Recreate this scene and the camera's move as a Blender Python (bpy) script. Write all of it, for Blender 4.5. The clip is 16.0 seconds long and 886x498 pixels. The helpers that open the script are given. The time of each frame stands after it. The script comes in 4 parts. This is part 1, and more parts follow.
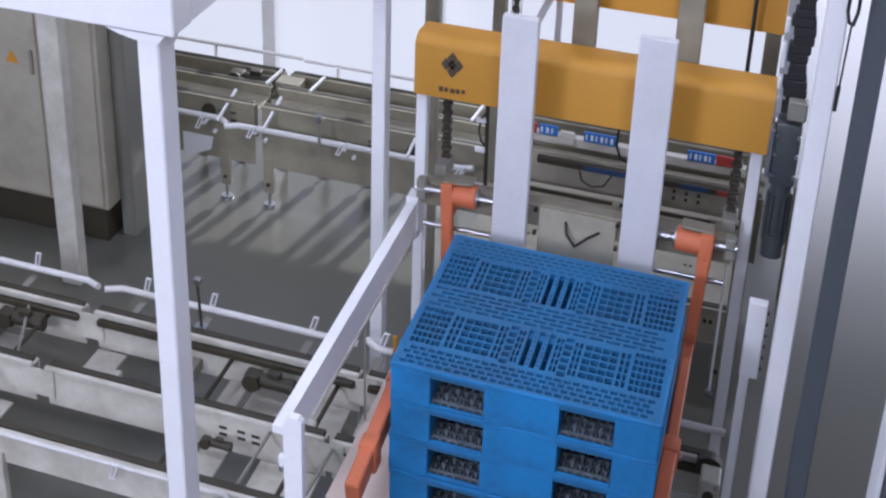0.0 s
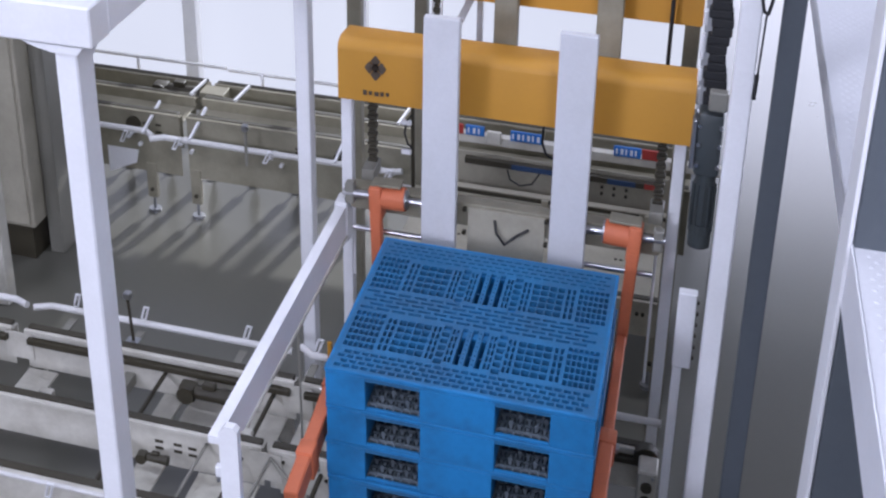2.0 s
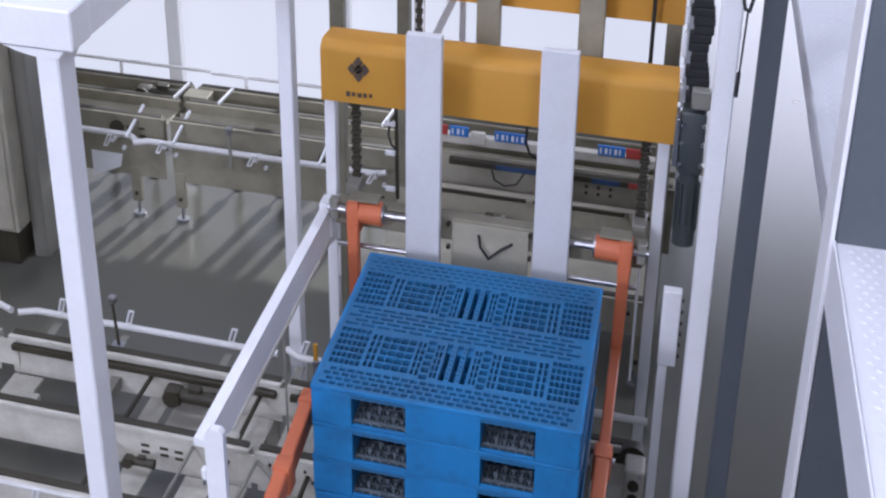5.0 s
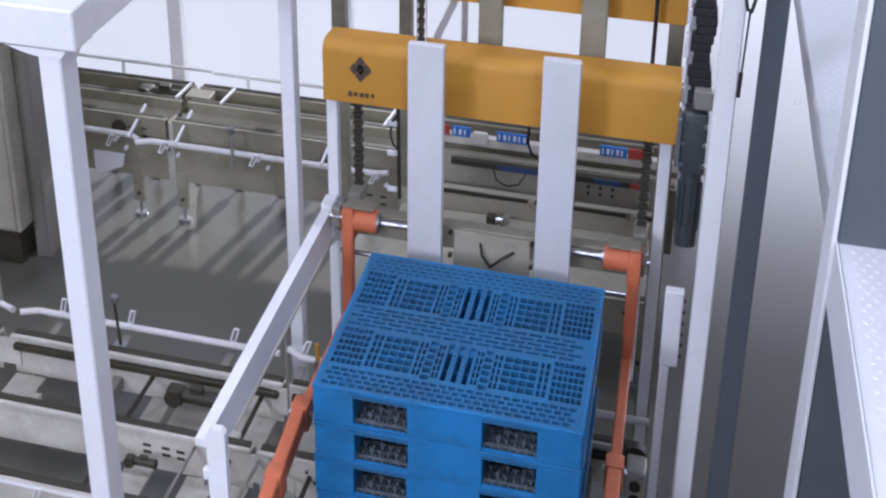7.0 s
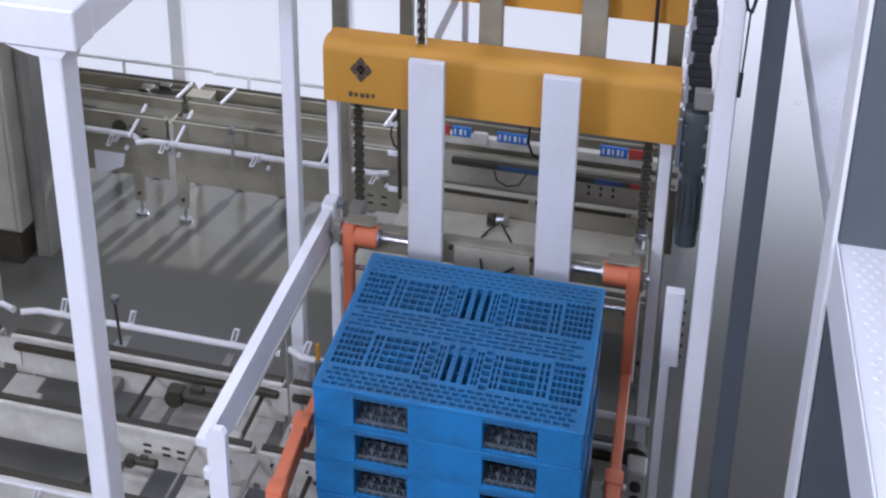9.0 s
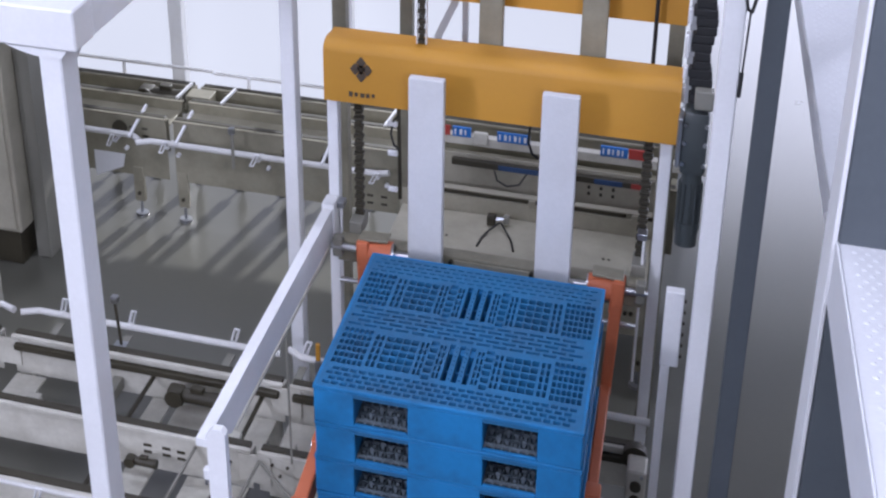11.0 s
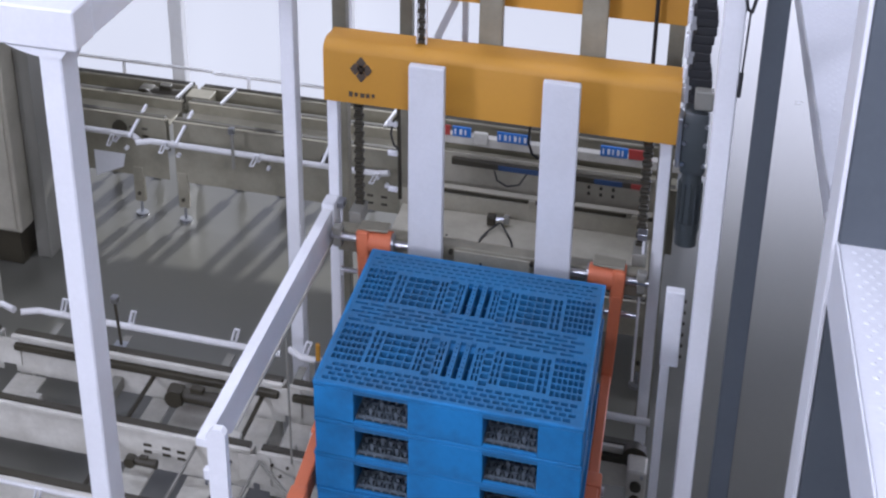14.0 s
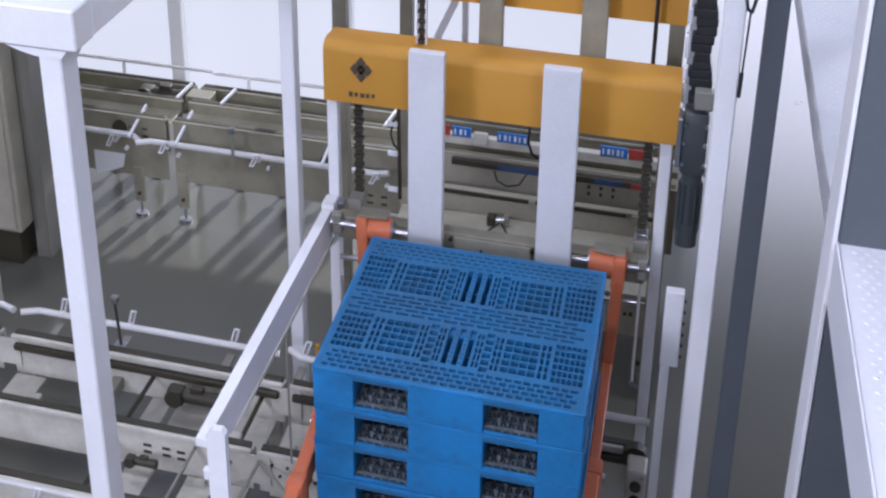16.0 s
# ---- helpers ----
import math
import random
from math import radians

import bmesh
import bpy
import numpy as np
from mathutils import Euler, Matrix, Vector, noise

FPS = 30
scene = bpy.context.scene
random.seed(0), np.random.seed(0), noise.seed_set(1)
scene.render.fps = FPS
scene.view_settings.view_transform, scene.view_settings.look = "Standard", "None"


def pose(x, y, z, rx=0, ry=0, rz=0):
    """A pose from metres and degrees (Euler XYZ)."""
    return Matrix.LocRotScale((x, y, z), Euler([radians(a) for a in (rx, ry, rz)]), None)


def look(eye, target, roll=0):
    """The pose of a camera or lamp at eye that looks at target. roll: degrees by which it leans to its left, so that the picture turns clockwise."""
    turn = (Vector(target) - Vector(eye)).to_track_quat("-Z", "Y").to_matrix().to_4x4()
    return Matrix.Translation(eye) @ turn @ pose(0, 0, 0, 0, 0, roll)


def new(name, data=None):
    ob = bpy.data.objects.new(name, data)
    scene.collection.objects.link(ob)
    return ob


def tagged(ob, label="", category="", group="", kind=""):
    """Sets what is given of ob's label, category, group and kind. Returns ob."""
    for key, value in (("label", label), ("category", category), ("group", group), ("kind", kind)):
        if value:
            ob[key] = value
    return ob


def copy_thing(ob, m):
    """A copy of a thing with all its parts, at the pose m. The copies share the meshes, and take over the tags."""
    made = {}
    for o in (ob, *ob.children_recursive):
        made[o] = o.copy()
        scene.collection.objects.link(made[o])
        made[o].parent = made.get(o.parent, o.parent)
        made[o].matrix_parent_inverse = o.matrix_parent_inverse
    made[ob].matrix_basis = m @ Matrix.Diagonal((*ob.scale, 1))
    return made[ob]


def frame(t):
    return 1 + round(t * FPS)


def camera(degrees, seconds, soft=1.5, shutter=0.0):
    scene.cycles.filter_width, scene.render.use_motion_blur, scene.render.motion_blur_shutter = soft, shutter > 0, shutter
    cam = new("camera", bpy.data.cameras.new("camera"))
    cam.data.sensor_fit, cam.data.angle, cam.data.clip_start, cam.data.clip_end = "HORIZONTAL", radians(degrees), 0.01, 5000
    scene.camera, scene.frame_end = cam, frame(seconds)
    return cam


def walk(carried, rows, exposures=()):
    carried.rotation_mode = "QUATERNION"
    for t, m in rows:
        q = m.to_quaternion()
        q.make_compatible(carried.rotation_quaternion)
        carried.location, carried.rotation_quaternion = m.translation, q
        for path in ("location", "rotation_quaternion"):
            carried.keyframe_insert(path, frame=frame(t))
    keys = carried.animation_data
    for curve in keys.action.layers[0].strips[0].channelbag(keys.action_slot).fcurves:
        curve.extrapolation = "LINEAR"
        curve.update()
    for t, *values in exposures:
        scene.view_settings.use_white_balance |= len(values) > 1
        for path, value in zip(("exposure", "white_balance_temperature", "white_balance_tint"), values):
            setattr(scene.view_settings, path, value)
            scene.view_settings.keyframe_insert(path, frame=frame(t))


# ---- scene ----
# ---------------------------------------------------------------- camera
cam = camera(33.64, 16.0, soft=2.3)


def aim(t, pitch, heading, roll, x, y, z):
    """A row of the camera's walk: heading turns to the left of +y, pitch looks down."""
    p, h = radians(pitch), radians(heading)
    way = Vector((-math.sin(h) * math.cos(p), math.cos(h) * math.cos(p), -math.sin(p)))
    eye = Vector((x, y, z))
    return t, look(eye, eye + way, roll)


PATH = [
    aim(0.0, 28.114, 20.009, 2.126, -0.028, 0.003, 4.268),
    aim(0.5, 27.994, 19.283, 1.765, -0.019, -0.001, 4.264),
    aim(1.0, 27.914, 18.584, 1.531, -0.014, -0.003, 4.260),
    aim(1.5, 27.882, 17.581, 1.428, -0.014, -0.003, 4.259),
    aim(2.0, 27.829, 17.112, 1.193, -0.009, 0.0, 4.257),
    aim(2.5, 27.803, 16.530, 1.019, -0.004, 0.0, 4.255),
    aim(3.0, 27.750, 16.285, 1.140, -0.003, 0.0, 4.252),
    aim(3.5, 27.760, 16.344, 1.110, -0.002, 0.0, 4.251),
    aim(4.0, 27.758, 16.406, 0.984, 0.0, 0.0, 4.252),
    aim(6.5, 27.735, 16.600, 0.900, 0.0, 0.0, 4.251),
    aim(7.5, 27.722, 16.620, 0.912, 0.0, 0.0, 4.250),
    aim(9.0, 27.719, 16.632, 0.912, 0.0, 0.0, 4.250),
    aim(12.0, 27.719, 16.638, 0.910, 0.0, 0.0, 4.250),
    aim(16.0, 27.715, 16.634, 0.910, 0.0, 0.0, 4.250),
]
walk(cam, PATH)

# ---------------------------------------------------------------- light
world = bpy.data.worlds.new("hall_air")
world.use_nodes = True
world.node_tree.nodes["Background"].inputs[0].default_value = (0.75, 0.82, 1.0, 1)
world.node_tree.nodes["Background"].inputs[1].default_value = 0.09
scene.world = world
scene.view_settings.exposure = 0.52


def ceiling_lamp(x, y, z, w, h, watts):
    data = bpy.data.lights.new("high_bay_lamp", "AREA")
    data.shape, data.size, data.size_y, data.energy = "RECTANGLE", w, h, watts
    data.color = (0.74, 0.78, 1.0)
    ob = new("high_bay_lamp", data)
    ob.matrix_world = pose(x, y, z)
    return tagged(ob, "cool white high bay ceiling lamp over the line", "lamp", "ceiling lamps", "thing")


for lx in (-5.4, -2.0, 1.7):
    for ly in (-2.0, 2.0, 7.3):
        ceiling_lamp(lx, ly, 7.3, 1.2, 0.35, 60)

# area lamps added behind the camera, out of view, to light the fronts
for lx, lz, tx, watts in ((-5.2, 4.9, -2.0, 560), (3.2, 5.9, -1.2, 400)):
    data = bpy.data.lights.new("south_fill", "AREA")
    data.shape, data.size, data.size_y, data.energy, data.color = "RECTANGLE", 3.4, 1.8, watts, (0.73, 0.76, 1.0)
    new("south_fill", data).matrix_world = look((lx, -5.8, lz), (tx, 5.0, 1.2))

# low sun from the north, cut off above by the unseen wall
data = bpy.data.lights.new("sun", "SUN")
data.energy, data.angle, data.color = 4.2, radians(2.4), (0.90, 0.92, 1.0)
new("sun", data).matrix_world = look((0.045, 1.0, 0.43), (0, 0, 0))

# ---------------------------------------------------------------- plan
VIEW_SHEAR = -0.13      # plan axes sheared to suit the camera's view; the real lanes run square
SLANT = Matrix(((1, VIEW_SHEAR, 0, 0), (0, 1, 0, 0), (0, 0, 1, 0), (0, 0, 0, 1)))


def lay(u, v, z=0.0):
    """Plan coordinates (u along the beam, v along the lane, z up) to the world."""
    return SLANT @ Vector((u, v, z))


# ---------------------------------------------------------------- materials
def node(nt, kind, **values):
    n = nt.nodes.new(kind)
    for key, value in values.items():
        n.inputs[key.replace("_", " ")].default_value = value
    return n


def material(name, colour, rough=0.5, metal=0.0, grain=40.0, vary=0.12, stain=2.5, bump=0.02, dirt=None, amount=0.35, coat=0.0, swing=0.12):
    """Painted, metal or plastic surface with fine grain, broad stains and a little relief."""
    m = bpy.data.materials.new(name)
    m.use_nodes = True
    nt = m.node_tree
    b = nt.nodes["Principled BSDF"]
    co = nt.nodes.new("ShaderNodeTexCoord")
    fine = node(nt, "ShaderNodeTexNoise", Scale=grain, Detail=5.0, Roughness=0.6)
    broad = node(nt, "ShaderNodeTexNoise", Scale=stain, Detail=6.0, Roughness=0.65)
    nt.links.new(co.outputs["Object"], fine.inputs["Vector"])
    nt.links.new(co.outputs["Object"], broad.inputs["Vector"])
    d = dirt or [c * 0.55 for c in colour]
    ramp = nt.nodes.new("ShaderNodeValToRGB")
    ramp.color_ramp.elements[0].position, ramp.color_ramp.elements[1].position = 0.30, 0.62
    ramp.color_ramp.elements[0].color = (*[c * (1 - amount) + e * amount for c, e in zip(colour, d)], 1)
    ramp.color_ramp.elements[1].color = (*colour, 1)
    nt.links.new(broad.outputs["Fac"], ramp.inputs["Fac"])
    mix = nt.nodes.new("ShaderNodeMixRGB")
    mix.blend_type = "MULTIPLY"
    mix.inputs[0].default_value = vary
    nt.links.new(ramp.outputs["Color"], mix.inputs[1])
    nt.links.new(fine.outputs["Fac"], mix.inputs[2])
    nt.links.new(mix.outputs["Color"], b.inputs["Base Color"])
    rr = node(nt, "ShaderNodeMapRange")
    rr.inputs["To Min"].default_value, rr.inputs["To Max"].default_value = max(0.03, rough - swing), min(1, rough + swing)
    nt.links.new(broad.outputs["Fac"], rr.inputs["Value"])
    nt.links.new(rr.outputs["Result"], b.inputs["Roughness"])
    b.inputs["Metallic"].default_value = metal
    b.inputs["Coat Weight"].default_value = coat
    if bump:
        bp = node(nt, "ShaderNodeBump", Strength=bump * 8, Distance=0.004)
        nt.links.new(fine.outputs["Fac"], bp.inputs["Height"])
        nt.links.new(bp.outputs["Normal"], b.inputs["Normal"])
    return m


def glow(name, colour, strength):
    m = bpy.data.materials.new(name)
    m.use_nodes = True
    nt = m.node_tree
    b = nt.nodes["Principled BSDF"]
    b.inputs["Base Color"].default_value = (0.05, 0.05, 0.05, 1)
    noise_ = node(nt, "ShaderNodeTexNoise", Scale=0.35, Detail=2.0)
    co = nt.nodes.new("ShaderNodeTexCoord")
    nt.links.new(co.outputs["Object"], noise_.inputs["Vector"])
    rr = node(nt, "ShaderNodeMapRange")
    rr.inputs["To Min"].default_value, rr.inputs["To Max"].default_value = strength * 0.86, strength * 1.1
    nt.links.new(noise_.outputs["Fac"], rr.inputs["Value"])
    b.inputs["Emission Color"].default_value = (*colour, 1)
    nt.links.new(rr.outputs["Result"], b.inputs["Emission Strength"])
    return m


WHITE = material("white_enamel", (0.84, 0.84, 0.85), 0.42, grain=60, vary=0.10, amount=0.22, dirt=(0.56, 0.55, 0.50), bump=0.012)
# Darker and browner than the other white and cream enamels, with random stains.
CREAM = material("stained_cream_enamel", (0.315, 0.290, 0.212), 0.5, grain=45, vary=0.16, stain=4.5, amount=0.65, dirt=(0.15, 0.137, 0.095), bump=0.02)
PLATE = material("grey_white_plate_enamel", (0.68, 0.68, 0.69), 0.45, grain=60, vary=0.12, stain=3.0, amount=0.3, dirt=(0.50, 0.49, 0.46), bump=0.012)
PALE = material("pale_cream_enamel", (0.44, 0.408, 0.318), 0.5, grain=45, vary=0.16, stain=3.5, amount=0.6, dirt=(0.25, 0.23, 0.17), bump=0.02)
LIGHTC = material("conveyor_white_enamel", (0.64, 0.615, 0.535), 0.48, grain=45, vary=0.16, stain=5.0, amount=0.5, dirt=(0.25, 0.225, 0.165), bump=0.02)
TUBE = material("scuffed_white_tube", (0.70, 0.69, 0.67), 0.42, grain=60, vary=0.15, stain=6.0, amount=0.4, dirt=(0.40, 0.38, 0.33), bump=0.015)
GREYP = material("grey_enamel", (0.26, 0.25, 0.21), 0.5, grain=45, vary=0.14, amount=0.3)
SLATE = material("slate_blue_paint", (0.100, 0.116, 0.130), 0.5, grain=50, vary=0.15, amount=0.3)
STEEL = material("brushed_steel", (0.42, 0.43, 0.45), 0.33, metal=0.9, grain=90, vary=0.12, amount=0.2, bump=0.008)
CHROME = material("bright_steel", (0.50, 0.50, 0.51), 0.30, metal=1.0, grain=80, vary=0.06, amount=0.1, bump=0.0)
DARKM = material("dark_oiled_steel", (0.048, 0.040, 0.022), 0.55, metal=0.0, grain=120, vary=0.3, amount=0.5, bump=0.04)
RUBBER = material("black_rubber", (0.018, 0.018, 0.019), 0.6, grain=90, vary=0.3, amount=0.3, bump=0.03)
MOTOR = material("motor_grey_blue", (0.062, 0.073, 0.074), 0.45, grain=70, vary=0.2, amount=0.3, bump=0.02)
YELLOW = material("signal_yellow_paint", (0.56, 0.268, 0.028), 0.58, grain=55, vary=0.08, amount=0.2, dirt=(0.45, 0.2, 0.03), bump=0.012)
ORANGE = material("orange_paint", (0.72, 0.190, 0.082), 0.55, grain=70, vary=0.15, amount=0.35, dirt=(0.45, 0.12, 0.055), bump=0.02)
BLUE = material("blue_pallet_plastic", (0.020, 0.145, 0.35), 0.5, grain=60, vary=0.25, amount=0.5, dirt=(0.03, 0.085, 0.19), bump=0.03)
BLUED = material("worn_blue_deck", (0.022, 0.160, 0.345), 0.55, grain=45, vary=0.30, stain=3.5, amount=0.6, dirt=(0.042, 0.090, 0.160), bump=0.03)
DUSTY = material("dusty_pallet_plastic", (0.16, 0.195, 0.22), 0.8, grain=55, vary=0.5, stain=22.0, amount=0.7, dirt=(0.03, 0.05, 0.07), bump=0.04)
HOLE_SHADE = material("shade_dark_dusty_plastic", (0.020, 0.032, 0.042), 0.8, grain=40, vary=0.4, stain=12.0, amount=0.6, dirt=(0.045, 0.05, 0.05), bump=0.03)
BOARD = material("beige_fibre_board", (0.62, 0.50, 0.43), 0.75, grain=30, vary=0.12, stain=3.0, amount=0.3, dirt=(0.50, 0.40, 0.33), bump=0.01)
BLUES = material("scuffed_blue_plastic", (0.018, 0.200, 0.47), 0.5, grain=35, vary=0.22, stain=5.5, amount=0.55, dirt=(0.022, 0.070, 0.125), bump=0.03)
for m in (BLUED, BLUES, BLUE):
    m.node_tree.nodes["Principled BSDF"].inputs["Specular IOR Level"].default_value = 0.2
FLOOR = material("grey_epoxy_floor", (0.122, 0.118, 0.095), 0.28, grain=25, vary=0.12, stain=0.8, amount=0.28, dirt=(0.105, 0.103, 0.088), bump=0.0, swing=0.015)
FLOOR.node_tree.nodes["Principled BSDF"].inputs["Specular IOR Level"].default_value = 0.95
WALLM = material("hall_plaster", (0.55, 0.56, 0.58), 0.8, grain=20, vary=0.1, amount=0.2)
CHEQ = material("white_chequer_plate", (0.76, 0.76, 0.78), 0.42, metal=0.0, grain=50, vary=0.12, amount=0.3, dirt=(0.60, 0.60, 0.62), bump=0.02)
SIGNB = material("blue_sign_film", (0.03, 0.17, 0.50), 0.35, grain=60, vary=0.06, amount=0.1, bump=0)
SLEEVE = material("dull_blue_sleeve", (0.022, 0.065, 0.17), 0.6, grain=60, vary=0.2, amount=0.4, bump=0)
SIGNW = material("white_sign_film", (0.75, 0.76, 0.78), 0.4, grain=60, vary=0.05, amount=0.1, bump=0)
REDP = material("red_plastic", (0.42, 0.05, 0.04), 0.45, grain=60, vary=0.1, amount=0.2)
INK = material("dark_print", (0.085, 0.060, 0.04), 0.6, grain=60, vary=0.1, amount=0.2, bump=0)
DAY = glow("daylight_glow", (0.78, 0.82, 1.0), 0.63)
AISLE_GLOW = glow("unseen_pane_glow", (0.76, 0.79, 1.0), 3.3)


# ---------------------------------------------------------------- mesh tools
def box(bm, u0, u1, v0, v1, z0, z1, bevel=0.0, seg=1):
    m = Matrix.Translation(((u0 + u1) / 2, (v0 + v1) / 2, (z0 + z1) / 2)) @ Matrix.Diagonal((abs(u1 - u0), abs(v1 - v0), abs(z1 - z0), 1))
    r = bmesh.ops.create_cube(bm, size=1.0, matrix=m)
    if bevel:
        edges = list({e for q in r["verts"] for e in q.link_edges})
        bmesh.ops.bevel(bm, geom=edges, offset=bevel, segments=seg, profile=0.5, affect="EDGES")
    return bm


def rod(bm, a, b, radius, sides=12, radius2=None):
    a, b = Vector(a), Vector(b)
    m = Matrix.Translation((a + b) / 2) @ (b - a).to_track_quat("Z", "Y").to_matrix().to_4x4()
    bmesh.ops.create_cone(bm, cap_ends=True, segments=sides, radius1=radius, radius2=radius if radius2 is None else radius2, depth=(b - a).length, matrix=m)
    return bm


def bar(bm, a, b, wide, high, bevel=0.0):
    """A straight rectangular bar from a to b."""
    a, b = Vector(a), Vector(b)
    m = Matrix.Translation((a + b) / 2) @ (b - a).to_track_quat("Y", "Z").to_matrix().to_4x4() @ Matrix.Diagonal((wide, (b - a).length, high, 1))
    r = bmesh.ops.create_cube(bm, size=1.0, matrix=m)
    if bevel:
        edges = list({e for q in r["verts"] for e in q.link_edges})
        bmesh.ops.bevel(bm, geom=edges, offset=bevel, segments=1, profile=0.5, affect="EDGES")
    return bm


def pipe(bm, points, radius, sides=10):
    for a, b in zip(points, points[1:]):
        rod(bm, a, b, radius, sides)
    for p in points[1:-1]:
        bmesh.ops.create_uvsphere(bm, u_segments=sides, v_segments=6, radius=radius * 1.0, matrix=Matrix.Translation(p))
    return bm


def prism(bm, outline, v0, v1, axis="v"):
    """Extrude a closed outline of (a, z) pairs along v, or of (v, z) pairs along u."""
    put = (lambda a, z, k: (a, k, z)) if axis == "v" else (lambda a, z, k: (k, a, z))
    f0 = [bm.verts.new(put(a, z, v0)) for a, z in outline]
    f1 = [bm.verts.new(put(a, z, v1)) for a, z in outline]
    n = len(outline)
    bm.faces.new(f0), bm.faces.new(f1[::-1])
    for i in range(n):
        bm.faces.new((f0[i], f1[i], f1[(i + 1) % n], f0[(i + 1) % n]))
    bmesh.ops.recalc_face_normals(bm, faces=bm.faces)
    return bm


def smooth(me, angle=35):
    for p in me.polygons:
        p.use_smooth = True
    me.set_sharp_from_angle(angle=radians(angle))


def mesh_of(name, bm, mat_):
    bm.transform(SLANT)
    me = bpy.data.meshes.new(name)
    bm.to_mesh(me)
    bm.free()
    me.materials.append(mat_)
    smooth(me)
    return me


def part(name, bm, mat_, parent, label="", at=None):
    ob = new(name, mesh_of(name, bm, mat_) if isinstance(bm, bmesh.types.BMesh) else bm)
    ob.parent = parent
    if at is not None:
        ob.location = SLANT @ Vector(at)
    if label:
        ob["label"] = label
    return ob


def thing(name, u, v, z, label, category, group="", kind="thing"):
    ob = new(name)
    ob.empty_display_size = 0.1
    ob.location = lay(u, v, z)
    return tagged(ob, label, category, group, kind)


def solid(name, bm, mat_, label, category, group="", kind="structure", at=(0, 0, 0)):
    ob = new(name, mesh_of(name, bm, mat_))
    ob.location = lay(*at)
    return tagged(ob, label, category, group, kind)


B = bmesh.new

# ---------------------------------------------------------------- hall
solid("floor", box(B(), -14, 8, -6, 16, -0.2, 0.0), FLOOR, "grey glossy epoxy floor of the hall", "floor")
solid("ceiling", box(B(), -14, 8, -6, 16, 7.6, 7.8), WALLM, "pale hall ceiling", "ceiling")
solid("wall_south", box(B(), -14, 8, -6.3, -6, 0, 7.6), WALLM, "pale plaster hall wall", "wall")
solid("wall_east", box(B(), 8, 8.3, -6, 16, 0, 7.6), WALLM, "pale plaster hall wall", "wall")
solid("wall_west", box(B(), -14.3, -14, -6, 16, 0, 7.6), WALLM, "pale plaster hall wall", "wall")
# Wall above 1.44 is out of view, added to block the higher sun.
wn = B()
box(wn, -14, 0.20, 9.0, 9.2, 1.44, 7.6)
for wu in (-14, -8.2, -5.2, 0.10):
    box(wn, wu, wu + 0.1, 9.0, 9.2, 0.0, 1.44)
solid("wall_north", wn, WALLM, "unseen hall wall added above the glowing panes", "wall")
# Return wall and end wall are out of view, added to close the hall.
solid("wall_return", box(B(), 0.06, 0.20, 9.2, 16, 0, 7.6), WALLM, "pale plaster return wall beside the aisle", "wall")
wn = B()
box(wn, 0.20, 8, 15.8, 16, 3.3, 7.6)
for wu in (0.20, 2.7, 5.3, 7.9):
    box(wn, wu, wu + 0.1, 15.8, 16, 0.0, 3.3)
solid("wall_aisle", wn, WALLM, "assumed hall wall out of view, around the glowing panes", "wall")
# Glowing panes stand in for the bright area beyond the far conveyor.
win = thing("window_1", -14, 9.10, 0.0, "glowing panes standing in for the bright area beyond", "window", kind="structure")
for a, b in ((-13.9, -8.2), (-8.1, -5.2), (-5.1, 0.10)):
    part("pane", box(B(), a + 14, b + 14, -0.02, 0.02, 0, 1.44), DAY, win).visible_shadow = False
# Panes out of view, added so the floor picks up their reflection.
win = thing("window_4", 0.30, 15.9, 0.0, "assumed glazing out of view, glowing for the floor to reflect", "window", kind="structure")
for a, b in ((0.0, 2.4), (2.5, 5.0), (5.1, 7.6)):
    part("pane", box(B(), a, b, -0.02, 0.02, 0, 3.3), AISLE_GLOW, win, "glowing pane")
# Unseen glowing panels, added at the two south fill lamps.
for k, (wu, wz) in enumerate(((-7.7, 4.0), (0.7, 5.0))):
    ws = thing("window_%d" % (k + 2), wu, -5.97, wz, "unseen glowing panel added by a south lamp", "window", kind="structure")
    part("pane", box(B(), 0, 3.4, -0.02, 0.02, 0, 1.8), DAY, ws)


